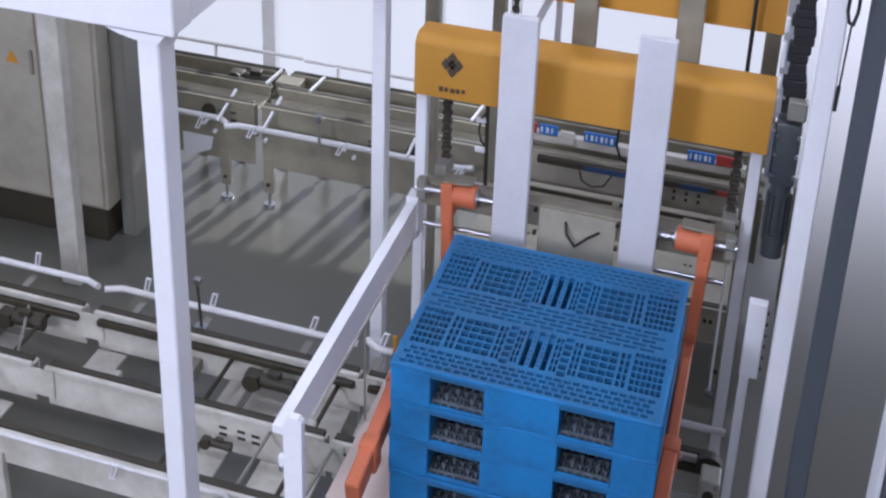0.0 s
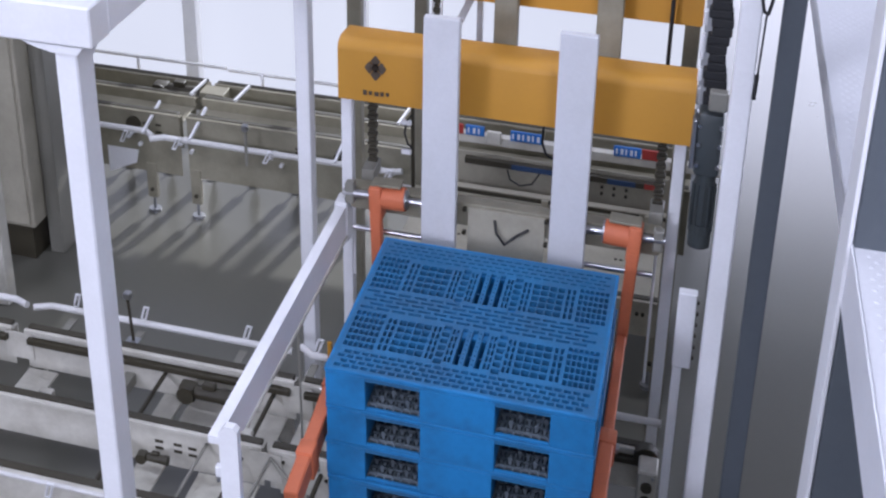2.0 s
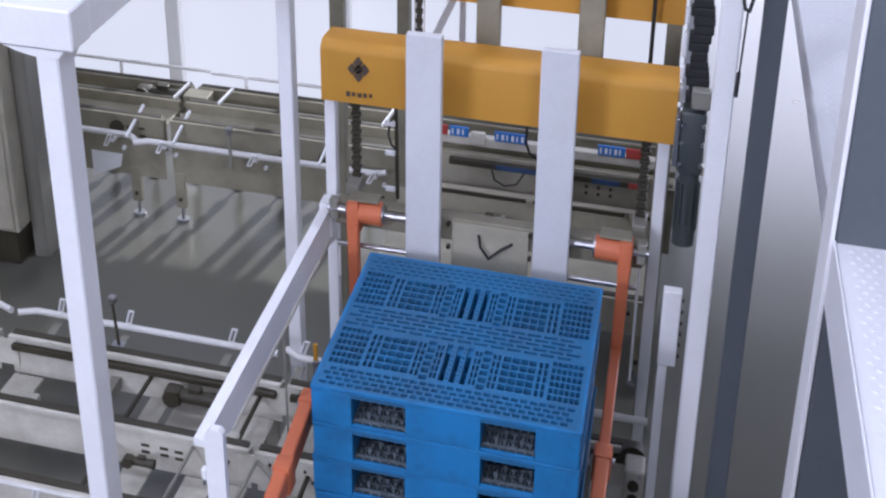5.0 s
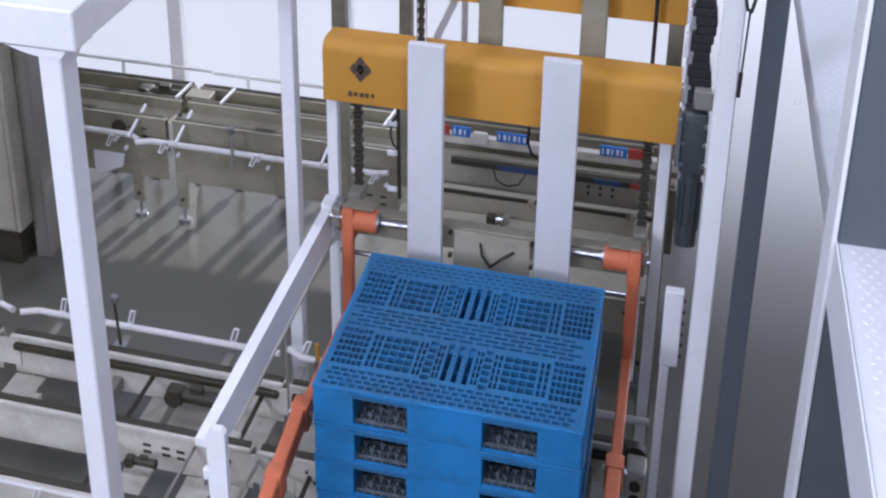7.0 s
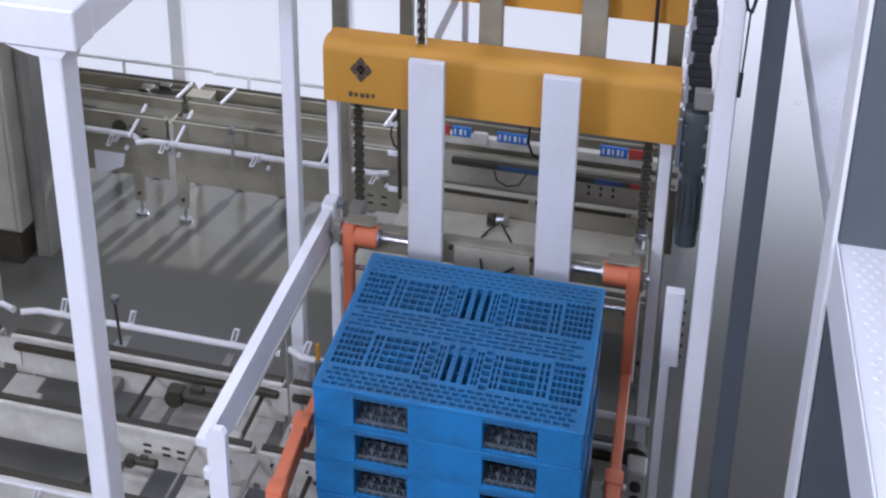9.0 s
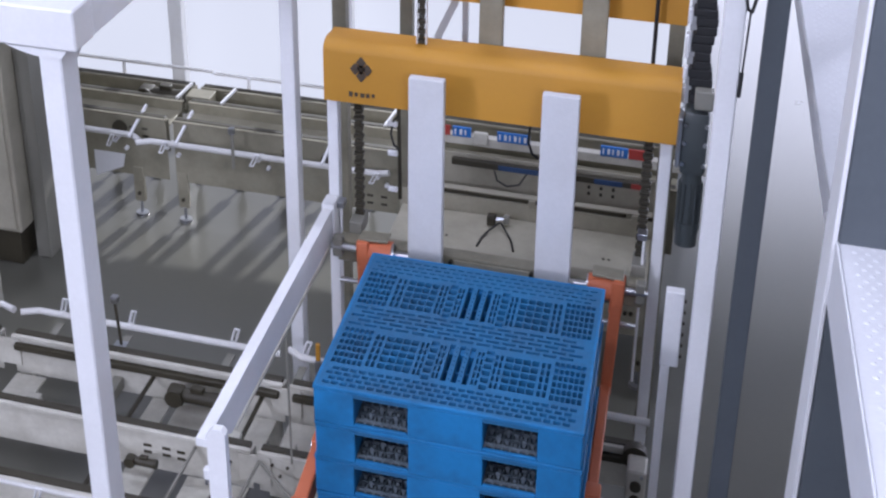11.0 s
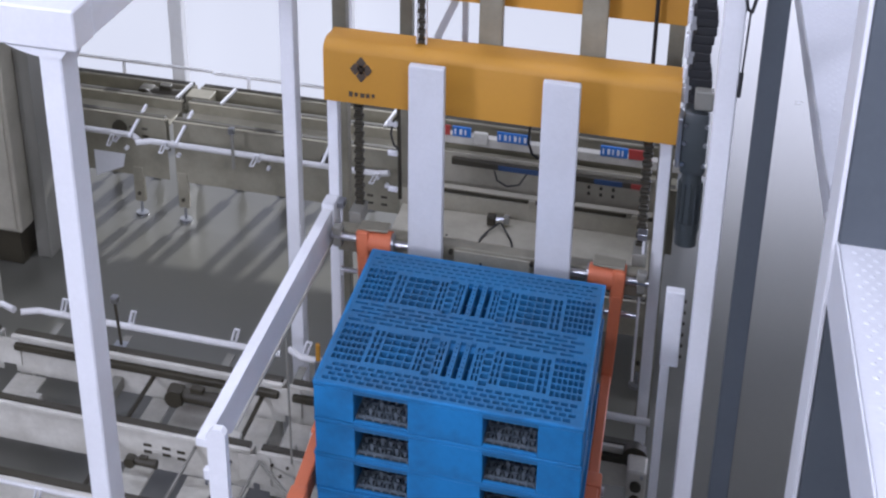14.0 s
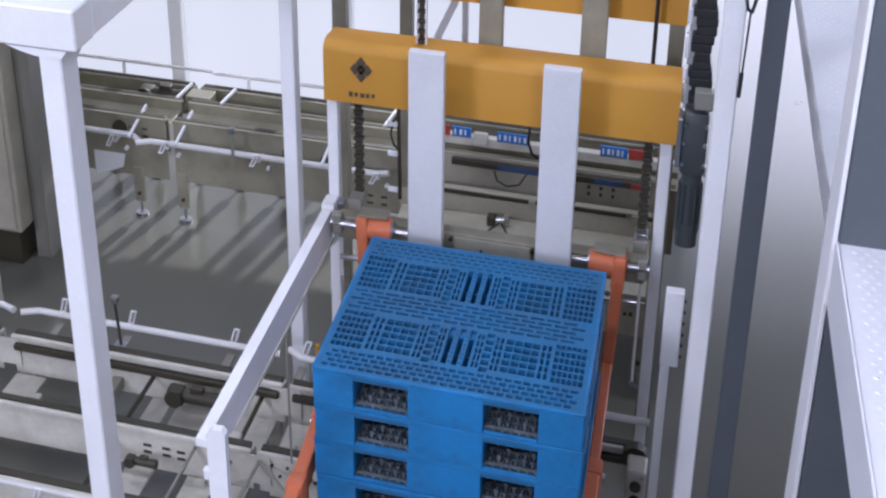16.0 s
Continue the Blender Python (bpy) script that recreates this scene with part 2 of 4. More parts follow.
# ---------------------------------------------------------------- portal frame
def portal_frame():
    t = thing("portal_frame", -2.0, 3.96, 0, "white square-tube portal frame over the conveyors", "frame")
    L = lambda u: u + 2.0
    Q = lambda v: v - 3.96
    part("column", box(B(), L(-2.028), L(-1.947), Q(3.894), Q(4.027), 0, 2.612, 0.006), WHITE, t)
    part("column", box(B(), L(-2.27), L(-2.15), Q(8.82), Q(8.92), 0, 2.616, 0.006), WHITE, t)
    part("column", box(B(), L(-3.49), L(-3.39), Q(8.75), Q(8.85), 0, 2.616, 0.006), WHITE, t)
    part("column", box(B(), L(-3.83), L(-3.70), Q(6.20), Q(6.30), 0, 2.616, 0.006), LIGHTC, t)
    part("front_beam", box(B(), L(-5.75), L(-1.883), Q(3.885), Q(4.036), 2.617, 2.754, 0.006), WHITE, t)
    part("side_beam", box(B(), L(-2.022), L(-1.885), Q(4.038), Q(8.95), 2.620, 2.752, 0.006), WHITE, t)
    part("rear_beam", box(B(), L(-5.75), L(-2.024), Q(8.74), Q(8.93), 2.618, 2.752, 0.006), WHITE, t)
    part("rear_beam", box(B(), L(-5.75), L(-2.024), Q(6.19), Q(6.31), 2.618, 2.752, 0.006), WHITE, t)
    g = B()
    prism(g, [(L(-2.142), 2.615), (L(-1.920), 2.615), (L(-1.943), 2.588), (L(-2.035), 2.588), (L(-2.089), 2.599)], Q(3.890), Q(4.027))
    part("gusset", g, WHITE, t)
    g = B()
    prism(g, [(Q(4.029), 2.617), (Q(4.16), 2.617), (Q(4.037), 2.542), (Q(4.029), 2.542)], L(-1.965), L(-1.951), "u")
    part("gusset", g, WHITE, t)
    return t


portal_frame()


# ---------------------------------------------------------------- lift frame with its yellow covers
def cover_outline(v0, v1, z0, z1):
    """Section of a folded sheet cover: a front, a rounded shoulder and a top, 4 mm thick."""
    outer = [(v0, z0), (v0, z1 - 0.045)]
    for i in range(1, 7):
        a = radians(90 * i / 6)
        outer.append((v0 + 0.07 - 0.07 * math.cos(a), z1 - 0.045 + 0.045 * math.sin(a)))
    outer += [(v1, z1 - 0.012), (v1, z1 - 0.06)]
    inner = [(v + (0.004 if v < v1 else -0.004), z - (0.004 if z > z1 - 0.04 and v < v1 else 0)) for v, z in outer]
    return outer + inner[::-1]


def pallet_lift():
    t = thing("pallet_lift", -0.71, 5.55, 0, "white pallet lift with yellow sheet-metal covers", "pallet lift")
    L = lambda u: u + 0.71
    Q = lambda v: v - 5.55
    c = part("lower_cover", prism(B(), cover_outline(Q(5.50), Q(5.72), 1.872, 2.138), L(-1.475), L(0.053), "u"), YELLOW, t, "yellow beam cover with a dark maker's mark")
    mark = B()
    for du, dz, k in ((0, 0.030, 1.0), (0, -0.030, 1.0), (-0.027, 0, 1.0), (0.027, 0, 1.0), (0, 0, 0.82)):
        a, h = L(-1.303) + du, 2.030 + dz
        prism(mark, [(a - 0.023 * k, h), (a - 0.004, h + 0.025 * k), (a + 0.004, h + 0.025 * k), (a + 0.023 * k, h), (a + 0.004, h - 0.025 * k), (a - 0.004, h - 0.025 * k)], Q(5.496), Q(5.4995))
    part("maker_mark", mark, INK, c, "dark diamond mark")
    for i, (w, low, high) in enumerate(((0.018, 0.0, 0.023), (0.015, 0.003, 0.021), (0.020, 0.001, 0.020), (0.016, 0.002, 0.022), (0.014, 0.006, 0.022))):
        uu = L(-1.360) + i * 0.026
        part("print_bar", box(B(), uu, uu + w, Q(5.495), Q(5.499), 1.903 + low, 1.903 + high, 0.001), INK, c)
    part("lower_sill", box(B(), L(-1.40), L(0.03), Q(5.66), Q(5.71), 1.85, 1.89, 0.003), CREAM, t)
    part("rear_leg", box(B(), L(-1.748), L(-1.682), Q(5.75), Q(5.84), 0, 2.9, 0.004), WHITE, t)
    part("upper_cover", prism(B(), cover_outline(Q(5.84), Q(6.08), 2.262, 2.58), L(-1.475), L(0.053), "u"), YELLOW, t)
    part("leg", box(B(), L(-1.475), L(-1.425), Q(5.545), Q(5.605), 0, 1.860, 0.004), WHITE, t)
    part("leg", box(B(), L(-0.012), L(0.038), Q(5.545), Q(5.605), 0, 1.860, 0.004), WHITE, t)
    for uu, z0, z1 in ((-1.405, 1.02, 1.36), (-0.045, 0.72, 1.42)):
        part("guide_rod", rod(B(), (L(uu), Q(5.50), z0), (L(uu), Q(5.50), z1), 0.006, 8), WHITE, t)
        part("rod_clip", box(B(), L(uu) - 0.03, L(uu) + 0.012, Q(5.495), Q(5.555), z1, z1 + 0.03, 0.003), STEEL, t)
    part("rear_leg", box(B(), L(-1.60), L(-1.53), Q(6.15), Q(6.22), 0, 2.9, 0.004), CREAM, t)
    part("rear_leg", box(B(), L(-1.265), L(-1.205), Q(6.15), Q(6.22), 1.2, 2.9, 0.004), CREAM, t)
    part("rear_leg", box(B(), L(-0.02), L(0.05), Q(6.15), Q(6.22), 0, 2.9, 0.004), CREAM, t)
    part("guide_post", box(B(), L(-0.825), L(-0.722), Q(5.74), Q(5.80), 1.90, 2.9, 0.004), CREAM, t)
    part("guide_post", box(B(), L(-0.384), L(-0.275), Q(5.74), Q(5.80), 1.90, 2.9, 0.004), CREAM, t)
    part("cable", rod(B(), (L(-0.075), Q(5.79), 1.95), (L(-0.075), Q(5.79), 2.9), 0.009, 8), RUBBER, t)
    part("stay", bar(B(), (L(-1.10), Q(6.26), 1.93), (L(-0.86), Q(6.26), 2.46), 0.03, 0.035), WHITE, t)
    part("stay", box(B(), L(-0.972), L(-0.945), Q(6.2), Q(6.23), 1.7, 2.9), WHITE, t)
    rd = part("limit_rod", rod(B(), (L(-1.157), Q(5.60), 1.86), (L(-1.149), Q(5.60), 1.40), 0.009, 8), DARKM, t, "dark limit switch rod with pale clips")
    for zz in (1.445, 1.62, 1.76):
        part("clip", box(B(), L(-1.205), L(-1.158), Q(5.585), Q(5.60), zz - 0.012, zz + 0.014, 0.004), WHITE, rd)
    part("cable", pipe(B(), [(L(-1.157), Q(5.595), 1.80), (L(-1.18), Q(5.59), 1.77), (L(-1.19), Q(5.59), 1.71), (L(-1.175), Q(5.59), 1.66), (L(-1.152), Q(5.595), 1.64)], 0.005, 8), RUBBER, rd)
    part("cable", pipe(B(), [(L(-0.555), Q(5.655), 1.87), (L(-0.575), Q(5.65), 1.80), (L(-0.578), Q(5.65), 1.73), (L(-0.56), Q(5.65), 1.68), (L(-0.53), Q(5.655), 1.66)], 0.006, 8), RUBBER, t)
    uc = B()
    for k in range(36):
        z0 = 2.05 + k * 0.022
        w = 0.011 if k % 2 else 0.017
        box(uc, L(-1.055) - w, L(-1.055) + w, Q(5.60), Q(5.625), z0, z0 + 0.019, 0.003)
    part("hoist_chain", uc, DARKM, t, "dark roller chain running up to the drive")
    for s_ in (-0.020, 0.020):
        part("chain_guide", box(B(), L(-1.055) + s_ - 0.002, L(-1.055) + s_ + 0.002, Q(5.60), Q(5.63), 2.0, 2.9), WHITE, t)
    # drive side
    g = thing("gearmotor", 0.125, 5.50, 1.444, "dark grey vertical gearmotor with a bolted flange", "motor")
    part("motor_body", rod(B(), (0, 0, 0.02), (0, 0, 0.33), 0.042, 20), MOTOR, g)
    for k in range(12):
        a = radians(k * 30)
        part("fin", bar(B(), (0.040 * math.cos(a), 0.040 * math.sin(a), 0.17), (0.051 * math.cos(a), 0.051 * math.sin(a), 0.17), 0.004, 0.22), MOTOR, g)
    part("fan_cover", rod(B(), (0, 0, -0.005), (0, 0, 0.10), 0.046, 20, 0.048), MOTOR, g)
    part("gearbox", box(B(), -0.054, 0.048, -0.06, 0.06, 0.33, 0.60, 0.014, 2), MOTOR, g)
    part("terminal_box", box(B(), -0.02, 0.055, -0.075, -0.02, 0.62, 0.70, 0.006), GREYP, g)
    part("flange", box(B(), -0.075, -0.055, -0.065, 0.065, 0.36, 0.57, 0.004), STEEL, g)
    for bz in (0.38, 0.47, 0.55):
        for bu in (-0.045, 0.04):
            part("bolt", rod(B(), (bu, -0.058, bz), (bu, -0.072, bz), 0.009, 6), CHROME, g)
    ch = thing("drag_chain", 0.125, 5.56, 2.05, "black plastic cable drag chain hanging beside the cover", "cable chain")
    for k in range(26):
        part("link", box(B(), -0.045 + 0.010 * math.sin(k * 1.7), 0.036 + 0.009 * math.sin(k * 0.9), -0.035, 0.03, k * 0.036, k * 0.036 + 0.0355, 0.004), RUBBER, ch)
    for k, (zz, hh) in enumerate(((0.0, 0.07), (0.10, 0.05), (0.19, 0.10), (0.33, 0.06))):
        part("side_clip", box(B(), -0.075, -0.057, -0.04, 0.0, zz, zz + hh, 0.004), WHITE, ch)
    return t


pallet_lift()


# ---------------------------------------------------------------- moving carriage
def carriage():
    t = thing("lift_carriage", -0.70, 5.33, 1.50, "white lifting carriage with two flat uprights and a steel cross shaft", "carriage")
    L = lambda u: u + 0.70
    Q = lambda v: v - 5.33
    for a in (-1.053, -0.494):
        part("upright", box(B(), L(a), L(a) + 0.152, Q(5.30), Q(5.345), -0.78, 0.855, 0.004), PLATE, t)
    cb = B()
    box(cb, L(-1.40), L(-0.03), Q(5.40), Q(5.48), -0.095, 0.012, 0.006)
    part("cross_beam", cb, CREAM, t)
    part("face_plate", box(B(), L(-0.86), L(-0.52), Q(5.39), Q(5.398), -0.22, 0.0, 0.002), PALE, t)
    for a, b in ((-1.42, -0.905), (-0.490, -0.01)):
        part("cross_shaft", rod(B(), (L(a), Q(5.36), 0.0), (L(b), Q(5.36), 0.0), 0.016, 16), CHROME, t)
    for a, b in ((-1.38, -0.905), (-0.490, -0.05)):
        part("lower_shaft", rod(B(), (L(a), Q(5.37), -0.17), (L(b), Q(5.37), -0.17), 0.012, 12), CHROME, t)
    for a in (-1.336, -0.060):
        c = B()
        for k in range(27):
            z0 = 0.055 + k * 0.021
            box(c, L(a) - (0.016 if k % 2 else 0.022), L(a) + (0.016 if k % 2 else 0.022), Q(5.565), Q(5.60), z0, z0 + 0.017, 0.003)
        part("lift_chain", c, DARKM, t, "dark oiled lifting chain")
        part("chain_anchor", box(B(), L(a) - 0.03, L(a) + 0.03, Q(5.481), Q(5.62), 0.0, 0.062, 0.004), GREYP, t)
    for a in (-1.39, -0.04):
        part("end_bearing", box(B(), L(a) - 0.022, L(a) + 0.022, Q(5.345), Q(5.398), -0.05, 0.045, 0.006), GREYP, t)
    for a in (-0.875, -0.515):
        for z0 in (-0.01, -0.12):
            part("bolt", rod(B(), (L(a), Q(5.40), z0), (L(a), Q(5.378), z0), 0.010, 6), DARKM, t)
    part("hose", pipe(B(), [(L(-0.74), Q(5.385), -0.04), (L(-0.73), Q(5.37), -0.09), (L(-0.69), Q(5.36), -0.135), (L(-0.64), Q(5.37), -0.09), (L(-0.59), Q(5.385), -0.06)], 0.006, 8), RUBBER, t)
    return t


def clamp_arm(side):
    """An orange clamp arm on its sleeve; side is +1 for the arm whose sleeve points to -u."""
    t = thing("clamp_arm", -0.70 + side * 0.535, 5.36, 1.50, "orange steel pallet clamp arm on a sliding sleeve", "clamp arm", "pallet clamp arms")
    s = side
    part("sleeve", rod(B(), (-s * 0.10, 0, 0), (s * 0.035, 0, 0), 0.052, 20), ORANGE, t)
    part("collar", rod(B(), (-s * 0.108, 0, 0), (-s * 0.100, 0, 0), 0.044, 20), STEEL, t)
    hb = B()
    box(hb, 0.0, s * 0.058, -0.055, 0.05, -0.10, 0.062, 0.014, 2)
    part("head", hb, ORANGE, t)
    part("cap_plate", box(B(), -s * 0.085, s * 0.05, -0.03, 0.055, 0.058, 0.070, 0.003), CREAM, t)
    part("drop", bar(B(), (s * 0.03, -0.03, -0.05), (s * 0.03, -0.04, -0.49), 0.05, 0.052, 0.006), ORANGE, t)
    part("arm", bar(B(), (s * 0.03, -0.065, -0.465), (s * 0.03, -0.83, -0.455), 0.044, 0.062, 0.006), ORANGE, t)
    part("joint_block", box(B(), s * -0.006, s * 0.066, -0.92, -0.83, -0.495, -0.375, 0.010, 2), ORANGE, t)
    part("front_arm", bar(B(), (s * 0.03, -0.90, -0.425), (s * 0.03, -1.50, -0.50), 0.056, 0.085, 0.006), ORANGE, t)
    part("joint_block", box(B(), s * -0.004, s * 0.066, -1.31, -1.22, -0.545, -0.42, 0.010, 2), ORANGE, t)
    part("joint_pin", rod(B(), (s * -0.014, -0.875, -0.43), (s * 0.078, -0.875, -0.43), 0.018, 12), STEEL, t)
    return t


CARRIAGE = carriage()
ARM_A = clamp_arm(-1)
ARM_B = clamp_arm(1)

# ---------------------------------------------------------------- pallets
PW, PD, PH = 0.985, 1.015, 0.155


def deck_mesh():
    """The perforated top deck: a plate with a rim, slot rows and grid fields, cut right through."""
    holes = []

    def field(u0, u1, v0, v1, nu, nv, fu, fv, shift=0.0):
        du, dv = (u1 - u0) / nu, (v1 - v0) / nv
        for j in range(nv):
            off = shift * du * (j % 2)
            for i in range(nu):
                a = u0 + i * du + off
                if a + du * fu <= u1:
                    holes.append((a + du * (1 - fu) / 2, a + du * (1 + fu) / 2, v0 + j * dv + dv * (1 - fv) / 2, v0 + j * dv + dv * (1 + fv) / 2))

    for va, vb in ((0.160, 0.425), (0.600, 0.865)):
        for flip in (False, True):
            put = (lambda x, y: (PW - y, PW - x)) if flip else (lambda x, y: (x, y))
            field(*put(0.022, 0.142), va, vb, 6, 6, 0.80, 0.78)
            field(*put(0.150, 0.192), va + 0.01, vb - 0.02, 2, 5, 0.66, 0.84)
            field(*put(0.196, 0.326), va + 0.01, vb - 0.02, 4, 5, 0.87, 0.80)
            field(*put(0.330, 0.366), va + 0.01, vb - 0.02, 2, 5, 0.66, 0.84)
            field(*put(0.368, 0.402), va - 0.012, vb, 1, 6, 0.88, 0.72)
            field(*put(0.404, 0.434), va + 0.01, vb - 0.02, 2, 5, 0.66, 0.82)
        for k in range(3):
            c = PW / 2 + (k - 1) * 0.040
            holes.append((c - 0.0105, c + 0.0105, va + 0.006, vb - 0.006))
        for c in (PW / 2 - 0.020, PW / 2 + 0.020):
            field(c - 0.006, c + 0.006, va + 0.01, vb - 0.01, 1, 8, 0.5, 0.35)
    for v0, n, w, gap, high in ((0.024, 4, 0.026, 0.008, 0.0205), (0.442, 5, 0.052, 0.012, 0.0175), (0.878, 4, 0.027, 0.010, 0.011)):
        for j in range(n):
            uu = 0.024 + (w + gap) / 2 * (j % 2)
            while uu + w < PW - 0.022:
                holes.append((uu, uu + w, v0 + j * 0.0315, v0 + j * 0.0315 + high))
                uu += w + gap
    t = 0.030
    us = sorted({0.0, PW, *[round(x, 4) for h in holes for x in h[:2]]})
    vs = sorted({0.0, PD, *[round(x, 4) for h in holes for x in h[2:]]})
    full = np.ones((len(us) - 1, len(vs) - 1), bool)
    mu = (np.array(us[1:]) + np.array(us[:-1])) / 2
    mv = (np.array(vs[1:]) + np.array(vs[:-1])) / 2
    for a, b_, c, d in holes:
        full[np.ix_((mu > a) & (mu < b_), (mv > c) & (mv < d))] = False
    verts, faces, index = [], [], {}

    def vert(i, j, low):
        if (i, j, low) not in index:
            index[i, j, low] = len(verts)
            verts.append((us[i], vs[j], PH - t if low else PH))
        return index[i, j, low]

    nu, nv = full.shape
    for i in range(nu):
        for j in range(nv):
            if not full[i, j]:
                continue
            q = ((i, j), (i + 1, j), (i + 1, j + 1), (i, j + 1))
            faces.append([vert(*p, 0) for p in q])
            faces.append([vert(*p, 1) for p in q[::-1]])
            for (p, r), (di, dj) in zip(zip(q, q[1:] + q[:1]), ((0, -1), (1, 0), (0, 1), (-1, 0))):
                x, y = i + di, j + dj
                if not (0 <= x < nu and 0 <= y < nv) or not full[x, y]:
                    faces.append([vert(*r, 0), vert(*p, 0), vert(*p, 1), vert(*r, 1)])
    me = bpy.data.meshes.new("deck")
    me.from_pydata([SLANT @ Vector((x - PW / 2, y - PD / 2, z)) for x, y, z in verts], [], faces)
    me.materials.append(BLUED)
    return me


def pallet():
    t = thing("pallet", 0, 0, 0, "blue perforated plastic pallet in a stack", "pallet", "stacked pallets")
    part("deck", deck_mesh(), BLUE, t)
    rim = B()
    hu, hv = PW / 2, PD / 2
    box(rim, -hu - 0.003, hu + 0.003, -hv - 0.004, -hv + 0.010, PH - 0.014, PH + 0.0012, 0.0025)
    box(rim, -hu - 0.003, hu + 0.003, hv - 0.010, hv + 0.004, PH - 0.014, PH + 0.0012, 0.0025)
    box(rim, -hu - 0.004, -hu + 0.010, -hv + 0.002, hv - 0.002, PH - 0.014, PH + 0.0010, 0.0025)
    box(rim, hu - 0.010, hu + 0.004, -hv + 0.002, hv - 0.002, PH - 0.014, PH + 0.0010, 0.0025)
    part("rim", rim, BLUES, t)
    ribs = B()
    for k in range(4):
        x = -hu + 0.06 + k * (PW - 0.12) / 3
        box(ribs, x - 0.003, x + 0.003, -hv + 0.02, hv - 0.02, PH - 0.046, PH - 0.0305)
    for k in range(5):
        y = -hv + 0.05 + k * (PD - 0.1) / 4
        box(ribs, -hu + 0.02, hu - 0.02, y - 0.003, y + 0.003, PH - 0.044, PH - 0.0305)
    part("underside_ribs", ribs, BLUE, t)
    dust = B()
    for x0, x1 in ((-hu + 0.154, -0.140), (0.140, hu - 0.160)):
        n = 6
        for k in range(n + 1):
            x = x0 + 0.004 + k * (x1 - x0 - 0.008) / n
            box(dust, x - 0.0035, x + 0.0035, -hv + 0.016, hv - 0.016, 0.0125, 0.0215)
        for k in range(22):
            y = -hv + 0.030 + k * (PD - 0.06) / 21
            box(dust, x0, x1, y - 0.0045, y + 0.0045, 0.0125, 0.0225)
        for j in (0, 1, 3):
            for k in range(n):
                x = x0 + 0.004 + (k + 0.5) * (x1 - x0 - 0.008) / n
                y = -hv + 0.053 + j * 0.045
                box(dust, x - 0.006, x + 0.006, y - 0.004, y + 0.004, 0.0125, 0.026 + 0.009 * ((k * 2 + j) % 3))
    part("inner_lattice", dust, DUSTY, t, "dusty grey lattice inside the fork openings")
    us = ((-hu, -hu + 0.152), (-0.138, 0.138), (hu - 0.158, hu))
    vs = ((-hv, -hv + 0.16), (-0.13, 0.13), (hv - 0.16, hv))
    for a, b in us:
        for c, d in vs:
            part("block", box(B(), a, b, c - 0.0025, d, 0.0015, PH - 0.0145, 0.003), BLUES, t)
    for c, d in vs:
        for x0, x1 in ((us[0][1] + 0.0005, us[1][0] - 0.0005), (us[1][1] + 0.0005, us[2][0] - 0.0005)):
            part("runner", box(B(), x0, x1, c, c + 0.014, 0.002, 0.0135, 0.002), BLUES, t)
            # Near-black web: shade of the runner's holes is put into its colour.
            part("runner_web", box(B(), x0, x1, c + 0.0145, d, 0.003, 0.0120), HOLE_SHADE, t, "dark dusty web of the runner, shade of holes in its colour")
    for a, b in us:
        for y0, y1 in ((vs[0][1] + 0.0005, vs[1][0] - 0.003), (vs[1][1] + 0.0005, vs[2][0] - 0.003)):
            part("runner", box(B(), a + 0.02, b - 0.02, y0, y1, 0.003, 0.0125, 0.003), BLUES, t)
    return t


SU, SV, SZ = -0.674, 4.600, 0.605
base_pallet = pallet()
PALLETS = [base_pallet] + [copy_thing(base_pallet, pose(0, 0, 0)) for _ in range(4)]
for i, p in enumerate(PALLETS):
    p.location = lay(SU + (0, 0.004, -0.003, 0.003, 0.0)[i], SV + (0, -0.003, 0.004, 0, 0.0)[i], SZ + i * PH - (0.004 if i == 0 else 0))
    if i == 4:
        p["label"] = "scuffed blue perforated plastic pallet topping the stack"
    if i == 0:
        p["label"] = "blue plastic pallet topped by a beige board on the conveyor"


part("top_board", box(B(), -PW / 2 - 0.004, PW / 2 + 0.004, -PD / 2 + 0.004, PD / 2 - 0.004, PH + 0.0016, PH + 0.0050, 0.001), BOARD, base_pallet, "plain beige fibre board")


# ---------------------------------------------------------------- guard rail beside the stack
def guard_rail():
    t = thing("guard_rail", -1.455, 4.55, 0, "white painted side guide rail beside the pallet stack", "rail")
    Q = lambda v: v - 4.55
    part("rail", prism(B(), [(Q(3.66), 1.380), (Q(3.66), 1.350), (Q(3.92), 1.235), (Q(5.50), 1.235), (Q(5.50), 1.380)], -0.022, 0.022, "u"), WHITE, t)
    pb = B()
    prism(pb, [(0.040, 0.0), (0.108, 0.0), (0.108, 1.455), (0.094, 1.470), (0.062, 1.470), (0.040, 1.440)], Q(3.604), Q(3.638))
    part("post", pb, WHITE, t)
    part("rail_lip", box(B(), 0.0225, 0.030, Q(3.94), Q(5.48), 1.225, 1.240, 0.002), LIGHTC, t)
    part("hinge_plate", box(B(), 0.0225, 0.0395, Q(3.662), Q(3.72), 1.355, 1.378, 0.003), WHITE, t)
    part("brace", rod(B(), (0.030, Q(4.62), 0.595), (0.015, Q(4.66), 1.24), 0.005, 8), GREYP, t)
    part("bracket", box(B(), -0.03, 0.03, Q(5.44), Q(5.54), 1.20, 1.40, 0.004), WHITE, t)
    part("latch", box(B(), 0.018, 0.0395, Q(3.606), Q(3.634), 1.255, 1.30, 0.004), WHITE, t)
    part("latch_pin", rod(B(), (0.024, Q(3.62), 1.23), (0.024, Q(3.62), 1.254), 0.007, 8), STEEL, t)
    return t


guard_rail()


